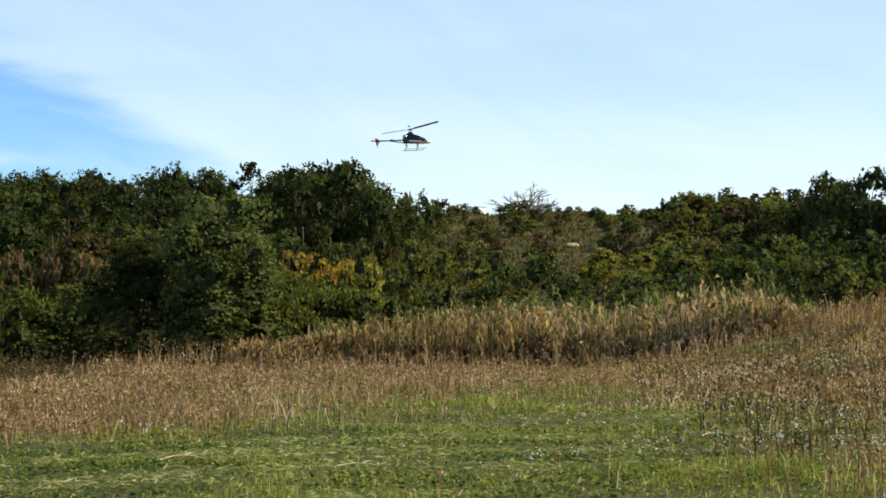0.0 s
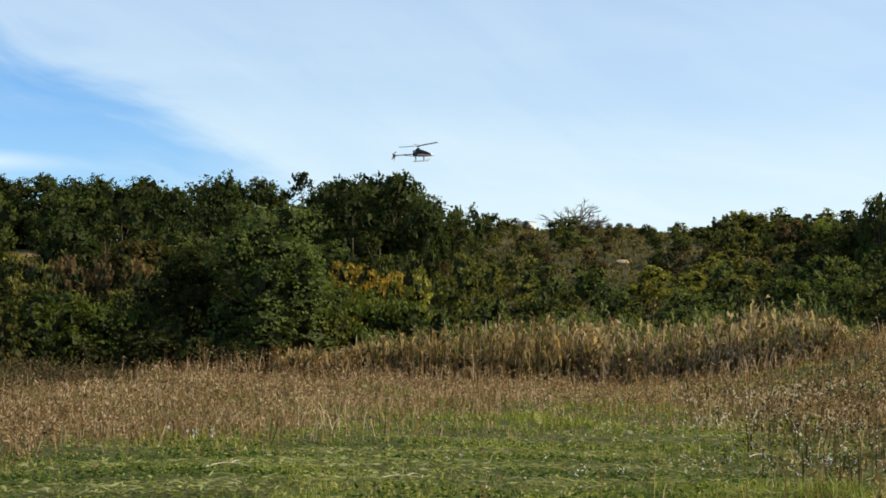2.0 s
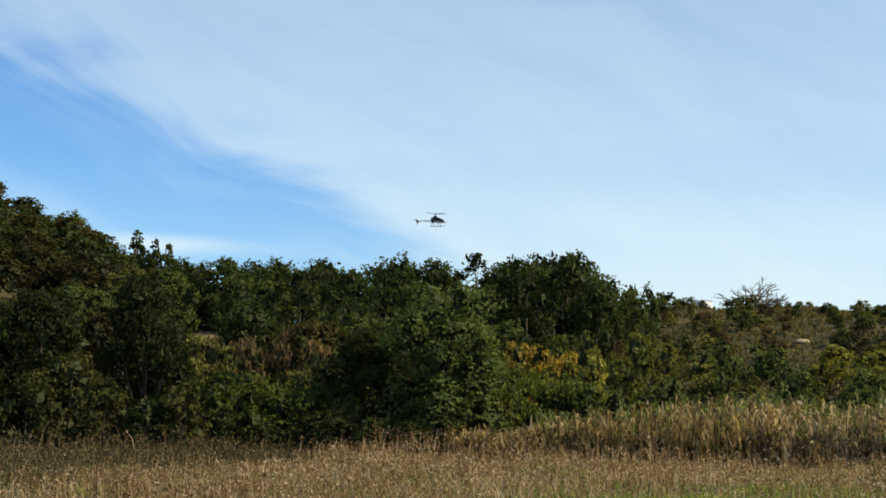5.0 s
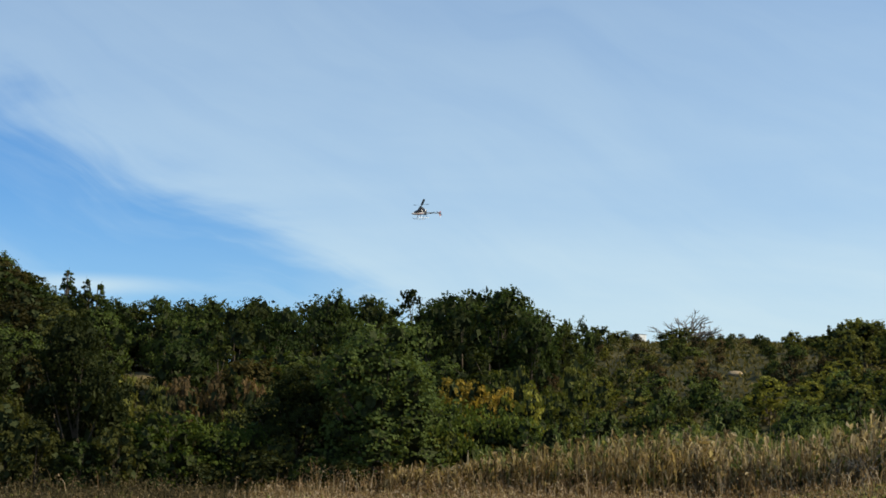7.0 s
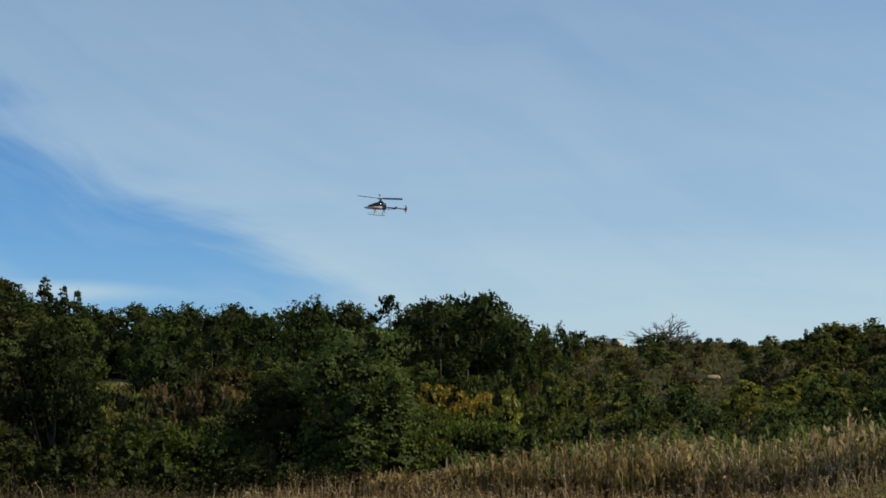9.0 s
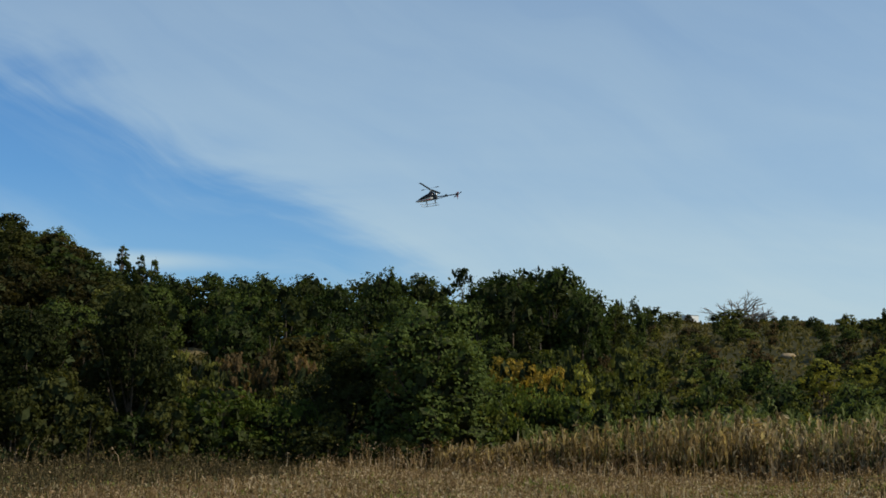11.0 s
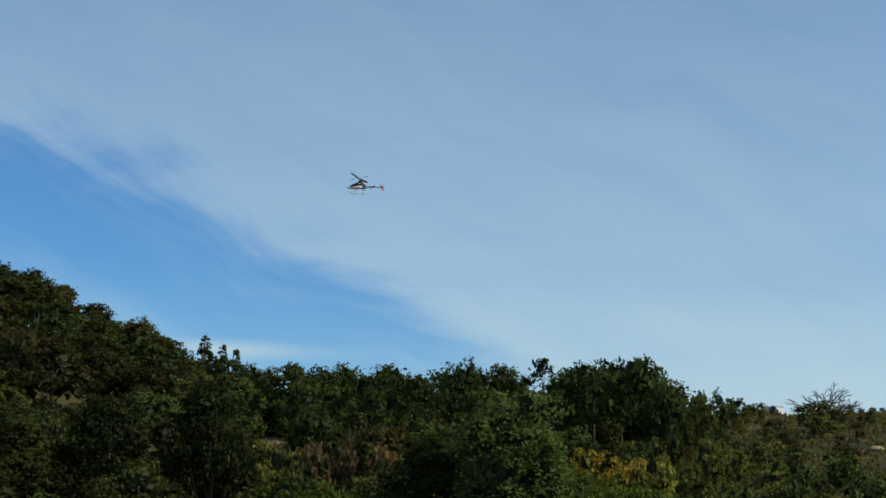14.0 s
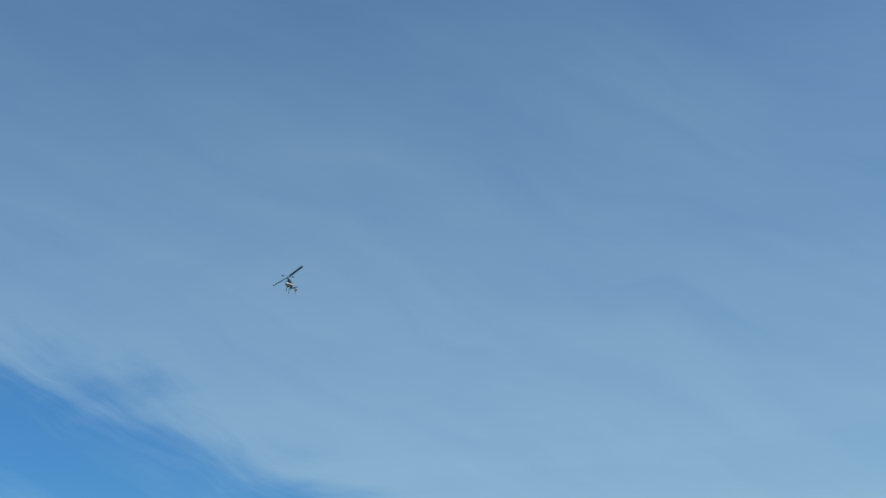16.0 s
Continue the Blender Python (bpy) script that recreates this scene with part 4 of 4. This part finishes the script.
def build_flowers():
    rng = np.random.default_rng(77)
    parts = []
    for az, d, n in ((11.6, 21.4, 6), (11.1, 21.0, 3), (0.9, 17.2, 2), (-4.5, 15.5, 2), (-15.5, 24, 5)):
        x0, y0 = -math.sin(radians(az)) * d, math.cos(radians(az)) * d
        x, y = x0 + rng.normal(0, 0.16, n), y0 + rng.normal(0, 0.25, n)
        at = np.stack([x, y, ground_height(x, y) + rng.uniform(0.2, 0.3, n)], -1)
        parts.append(flakes(rng, np.repeat(at, 6, 0) + rng.normal(0, 0.012, (6 * n, 3)), 0.024))
    x, y = scatter(rng, 170, -20, -8, 15, 36, 1.0)
    at = np.stack([x, y, ground_height(x, y) + rng.uniform(0.3, 0.5, len(x))], -1)
    parts.append(flakes(rng, np.repeat(at, 4, 0) + rng.normal(0, 0.014, (4 * len(x), 3)), 0.022))
    v, f = join(parts)
    stuff("white_flowers", v, f, PLASTER, "scattered white umbel flowers in the grass")


def build_seed_heads():
    """Pale fluffy heads of dead weeds, in drifts over the rising ground and here and there in the mown grass."""
    rng = np.random.default_rng(81)
    x, y = scatter(rng, 9000, -23, -2, 13.5, 46, 1.0)
    az = np.degrees(np.arctan2(-x, y))
    keep = rng.random(len(x)) < smooth(0.35, 0.75, wave(x, y, 0.8, 83)) * (0.07 + 0.3 * smooth(-6, -12, az) * (0.4 + 0.6 * smooth(22, 32, np.hypot(x, y))))
    x, y = x[keep], y[keep]
    tall = rng.uniform(0.18, 0.5, len(x)) * (0.4 + 0.6 * smooth(-5, -11, np.degrees(np.arctan2(-x, y))))
    d = np.hypot(x, y)
    top = np.stack([x, y, ground_height(x, y) + tall], -1)
    v, f = flakes(rng, np.repeat(top, 4, 0) + rng.normal(0, 0.02, (4 * len(x), 3)) * np.array([1, 1, 1.6]), np.repeat(0.018 + 0.001 * d, 4))
    stuff("seed_heads", v, f, FLUFF, "pale fluffy seed heads of dead weeds in the dry grass")


build_seed_heads()
build_shed()
build_bank(-5.1, 140.0, 0.7, 0.8, 0.26, SAND, "pale bare earth bank on the scrubby hillside")
build_bank(18.1, 152.0, 1.9, 3.2, 0.35, DRY_TURF, "dry grassy bank in a break of the wood")
build_stalk(10.1, 16.6, 0.5, 20)
build_stalk(3.3, 16.2, 0.6, 8)
build_stalk(-10.6, 22.0, 0.5, 25)
build_flowers()

# ---------------------------------------------------------------- the model helicopter
WHITE = solid("white_canopy", (0.72, 0.70, 0.66), (0.84, 0.83, 0.8), 20, 0.25)
TINT = solid("dark_tinted_canopy", (0.008, 0.007, 0.008), (0.018, 0.014, 0.015), 20, 0.16)
RED = solid("red_trim", (0.35, 0.03, 0.02), (0.5, 0.06, 0.035), 20, 0.35)
CARBON = solid("black_carbon", (0.01, 0.01, 0.011), (0.03, 0.03, 0.032), 60, 0.35)
STEEL = solid("grey_metal", (0.25, 0.25, 0.26), (0.42, 0.42, 0.43), 40, 0.35, 0.9)


def lathe(name, stations, mat, sides=14):
    """A rounded body through upright ellipses at x: (x, z, half height, half width)."""
    ang = np.arange(sides) / sides * 2 * np.pi
    v = np.array([[(x, hw * math.cos(a), z + hh * math.sin(a)) for a in ang] for x, z, hh, hw in stations]).reshape(-1, 3)
    i, j = np.meshgrid(np.arange(len(stations) - 1), np.arange(sides), indexing="ij")
    k = (j + 1) % sides
    q = np.stack([i * sides + j, i * sides + k, (i + 1) * sides + k, (i + 1) * sides + j], -1).reshape(-1, 4)
    return mesh_from(name, v, q, mat, True)


def slab(name, outline, thick, mat, axis=1):
    """A flat plate with a bevelled edge: its outline in two axes, thick along the third."""
    bm = bmesh.new()
    vs = []
    for p in outline:
        c = list(p)
        c.insert(axis, -thick / 2)
        vs.append(bm.verts.new(c))
    face = bm.faces.new(vs)
    ret = bmesh.ops.extrude_face_region(bm, geom=[face])
    way = [0, 0, 0]
    way[axis] = thick
    bmesh.ops.translate(bm, verts=[g for g in ret["geom"] if isinstance(g, bmesh.types.BMVert)], vec=way)
    bmesh.ops.recalc_face_normals(bm, faces=bm.faces)
    bmesh.ops.bevel(bm, geom=bm.edges[:], offset=thick * 0.2, segments=1, affect="EDGES")
    me = bpy.data.meshes.new(name)
    bm.to_mesh(me)
    bm.free()
    me.materials.append(mat)
    return me


def build_helicopter():
    """Nose along +x; the origin is the rotor's hub."""
    heli = tagged(new("model_helicopter"), "small radio-controlled helicopter, white canopy with dark glass, in flight", "model helicopter")
    heli.empty_display_size = 0.1
    part("canopy", lathe("canopy", [(-0.035, -0.108, 0.012, 0.010), (-0.03, -0.108, 0.056, 0.034), (0.02, -0.115, 0.060, 0.045), (0.09, -0.130, 0.050, 0.047), (0.15, -0.144, 0.036, 0.040),
                                      (0.205, -0.157, 0.020, 0.027), (0.238, -0.161, 0.009, 0.012), (0.247, -0.162, 0.002, 0.002)], WHITE), heli, "glossy white canopy")
    part("window", lathe("window", [(-0.038, -0.100, 0.01, 0.012), (-0.032, -0.100, 0.054, 0.038), (0.02, -0.106, 0.054, 0.0485), (0.09, -0.122, 0.045, 0.0505), (0.15, -0.138, 0.032, 0.0435),
                                      (0.195, -0.150, 0.018, 0.031), (0.215, -0.155, 0.003, 0.006)], TINT), heli, "glossy dark canopy glass")
    part("trim_stripe", lathe("trim_stripe", [(0.0, -0.160, 0.006, 0.044), (0.09, -0.164, 0.006, 0.0445), (0.16, -0.166, 0.006, 0.036), (0.215, -0.166, 0.005, 0.022)], RED), heli, "red stripe along the canopy")
    part("side_frame", slab("side_frame", [(-0.10, -0.16), (0.02, -0.175), (0.05, -0.10), (0.014, -0.03), (-0.02, -0.026), (-0.10, -0.095)], 0.04, CARBON), heli, "black mechanics frame")
    part("motor", lathe("motor", [(-0.10, -0.09, 0.004, 0.004), (-0.095, -0.09, 0.026, 0.026), (-0.05, -0.09, 0.026, 0.026), (-0.045, -0.09, 0.004, 0.004)], STEEL), heli)
    part("tail_boom", tube_mesh("tail_boom", [[((-0.06, 0, -0.128), 0.009), ((-0.25, 0, -0.129), 0.008), ((-0.425, 0, -0.13), 0.008)]], CARBON, 8), heli)
    for y in (-1, 1):
        part("boom_strut", tube_mesh("boom_strut", [[((-0.07, y * 0.025, -0.165), 0.003), ((-0.26, y * 0.008, -0.133), 0.003)]], CARBON, 6), heli)
    part("tail_fin", slab("tail_fin", [(-0.375, -0.135), (-0.43, -0.135), (-0.424, -0.17), (-0.417, -0.215), (-0.41, -0.215), (-0.402, -0.175)], 0.006, WHITE), heli, "white lower tail fin")
    part("fin_tip", slab("fin_tip", [(-0.38, -0.118), (-0.43, -0.118), (-0.44, -0.095), (-0.42, -0.095)], 0.008, RED), heli, "red tail fin")
    part("fin_stripe", slab("fin_stripe", [(-0.392, -0.150), (-0.4275, -0.150), (-0.422, -0.182), (-0.405, -0.182)], 0.008, RED), heli, "red band on the lower fin")
    part("stabiliser", slab("stabiliser", [(-0.26, -0.07), (-0.23, -0.07), (-0.22, 0.0), (-0.23, 0.07), (-0.26, 0.07)], 0.004, CARBON, 2), heli).location = (0, 0, -0.127)
    part("gearbox", lathe("gearbox", [(-0.435, -0.13, 0.003, 0.003), (-0.43, -0.13, 0.016, 0.013), (-0.40, -0.13, 0.016, 0.013), (-0.395, -0.13, 0.003, 0.003)], CARBON), heli)
    for y in (-1, 1):
        part("skid", tube_mesh("skid", [[((-0.105, y * 0.07, -0.242), 0.005), ((0.06, y * 0.07, -0.245), 0.005), ((0.14, y * 0.07, -0.243), 0.005), ((0.175, y * 0.068, -0.225), 0.004)]], WHITE, 6), heli, "white landing skid")
        for x in (-0.06, 0.075):
            part("skid_leg", tube_mesh("skid_leg", [[((x, y * 0.012, -0.165), 0.006), ((x, y * 0.045, -0.19), 0.005), ((x, y * 0.068, -0.243), 0.005)]], CARBON, 6), heli)
    part("mast", tube_mesh("mast", [[((0, 0, -0.06), 0.006), ((0, 0, 0.012), 0.006)]], STEEL, 8), heli)
    rotor = part("rotor", lathe("rotor", [(-0.034, 0, 0.004, 0.005), (-0.03, 0, 0.010, 0.012), (0.03, 0, 0.010, 0.012), (0.034, 0, 0.004, 0.005)], CARBON), heli, "black rotor head")
    for k in (0, 1):
        b = part("blade", slab("blade", [(0.035, -0.014), (0.06, -0.021), (0.345, -0.021), (0.35, 0.0), (0.345, 0.021), (0.06, 0.021), (0.035, 0.014)], 0.006, CARBON, 2), rotor, "dark rotor blade")
        b.matrix_basis = pose(0, 0, 0.004, 0, 0, 180 * k) @ pose(0, 0, 0, -12, -3, 0)
    part("flybar", tube_mesh("flybar", [[((0, -0.14, 0.02), 0.002), ((0, 0.14, 0.02), 0.002)]], STEEL, 5), rotor)
    for y in (-1, 1):
        part("paddle", slab("paddle", [(-0.012, 0.095), (0.012, 0.095), (0.012, 0.15), (-0.012, 0.15)], 0.005, CARBON, 2), rotor).matrix_basis = pose(0, 0, 0.02, 0, 0, 0 if y > 0 else 180)
    tail = part("tail_rotor", lathe("tail_rotor", [(-0.008, 0, 0.002, 0.002), (-0.006, 0, 0.008, 0.012), (0.006, 0, 0.008, 0.012), (0.008, 0, 0.002, 0.002)], CARBON), heli, "small black tail rotor")
    for k in (0, 1):
        part("tail_blade", slab("tail_blade", [(0.01, -0.006), (0.07, -0.008), (0.072, 0.006), (0.01, 0.006)], 0.003, CARBON), tail).matrix_basis = pose(0, 0, 0, 0, 180 * k, 0)
    tail.location = (-0.418, -0.022, -0.13)
    return heli, rotor, tail


heli, rotor, tail_rotor = build_helicopter()

FLIGHT = [  # seconds, hub x y z, heading, nose up, bank
    (0.0, -0.39, 17.35, 4.01, 9, 3, -2), (0.5, -0.33, 17.85, 4.36, 17, 3, 1), (1.0, -0.45, 19.49, 4.63, 16, 4, 3), (1.5, -0.79, 21.78, 4.78, 9, 3, 2),
    (2.0, -1.25, 23.59, 4.81, 9, 6, 1), (2.5, -1.72, 24.85, 4.94, 7, 4, 1), (3.0, -2.30, 26.74, 5.23, 20, 12, 1), (3.5, -3.17, 28.28, 5.41, 27, 11, -1),
    (4.0, -4.08, 28.36, 5.40, 42, 6, -1), (4.2, -4.35, 28.35, 5.44, 40, 3, 2), (4.8, -4.65, 28.4, 5.6, 2, 0, 5), (5.3, -4.5, 28.4, 5.8, -45, -2, 6),
    (5.9, -4.15, 28.1, 6.0, -95, -5, 6), (6.5, -3.64, 27.56, 6.19, -121, -7, 4), (7.0, -3.40, 26.87, 6.32, -139, -4, 4), (7.5, -3.14, 25.05, 6.17, -161, -8, 6),
    (8.0, -3.10, 23.69, 5.97, -165, -3, 7), (8.5, -3.08, 22.41, 5.82, -156, 3, 7), (9.3, -3.05, 21.7, 5.5, -162, 1, 6), (10.2, -3.15, 21.7, 5.3, -172, -5, 4),
    (11.0, -3.45, 21.91, 5.37, -179, -8, 4), (11.5, -3.82, 22.02, 5.56, -178, -8, 6), (12.0, -4.40, 22.69, 5.80, -181, -10, 5), (12.5, -4.89, 22.59, 5.97, -179, -6, 0),
    (13.0, -5.42, 22.80, 6.21, -173, -3, -2), (13.5, -5.96, 23.37, 6.68, -161, -5, 2), (14.0, -6.27, 23.17, 7.32, -143, -5, 5), (14.5, -6.31, 22.51, 7.99, -132, -2, 12),
    (15.0, -6.34, 22.22, 8.74, -117, 5, 12), (15.2, -6.36, 22.06, 8.93, -109, 3, 12), (15.5, -6.48, 21.94, 9.07, -100, 1, 7), (15.8, -6.74, 21.86, 9.19, -94, -4, 7),
    (16.0, -6.88, 21.83, 9.06, -88, -4, 12),
]
BLADE = [  # seconds, the first blade's angle about the mast, its tilt up
    (0, 345, 8), (0.5, 329, 4), (1, 20, 0), (1.5, 37, 1), (2, 329, 0), (2.5, 329, -1), (3, 20, 0), (3.5, 278, 2), (4, 269, 1), (6.5, 72, -2), (7, 66, 5), (7.5, 133, 4),
    (8, 149, 7), (8.5, 140, 5), (11, 72, 3), (11.5, 69, 3), (12, 126, 2), (12.5, 115, 0), (13, 72, -2), (13.5, 157, 2), (14, 45, 0), (14.5, 79, 1), (15, 358, 2), (15.5, 104, 3),
    (16, 63, 7),
]


def motions():
    walk(heli, [(t, Matrix.Translation((x, y, z)) @ pose(0, 0, 0, 0, 0, yaw) @ pose(0, 0, 0, 0, -up, 0) @ pose(0, 0, 0, bank)) for t, x, y, z, yaw, up, bank in FLIGHT])
    rows, angle = [(0.0, *BLADE[0][1:])], BLADE[0][1]
    for (t0, a0, b0), (t1, a1, b1) in zip(BLADE, BLADE[1:]):
        n = round((t1 - t0) * FPS)
        turn = (a1 - a0) % 360
        turn += 360 * round((62 * n - turn) / 360)
        for k in range(1, n + 1):
            rows.append((t0 + k / FPS, angle + turn * k / n, b0 + (b1 - b0) * k / n))
        angle += turn
    walk(rotor, [(t, pose(0, 0, 0, 0, -b, a)) for t, a, b in rows])
    walk(tail_rotor, [(k / FPS, pose(-0.418, -0.022, -0.13, 0, 77.0 * k, 0)) for k in range(16 * FPS + 1)])


motions()
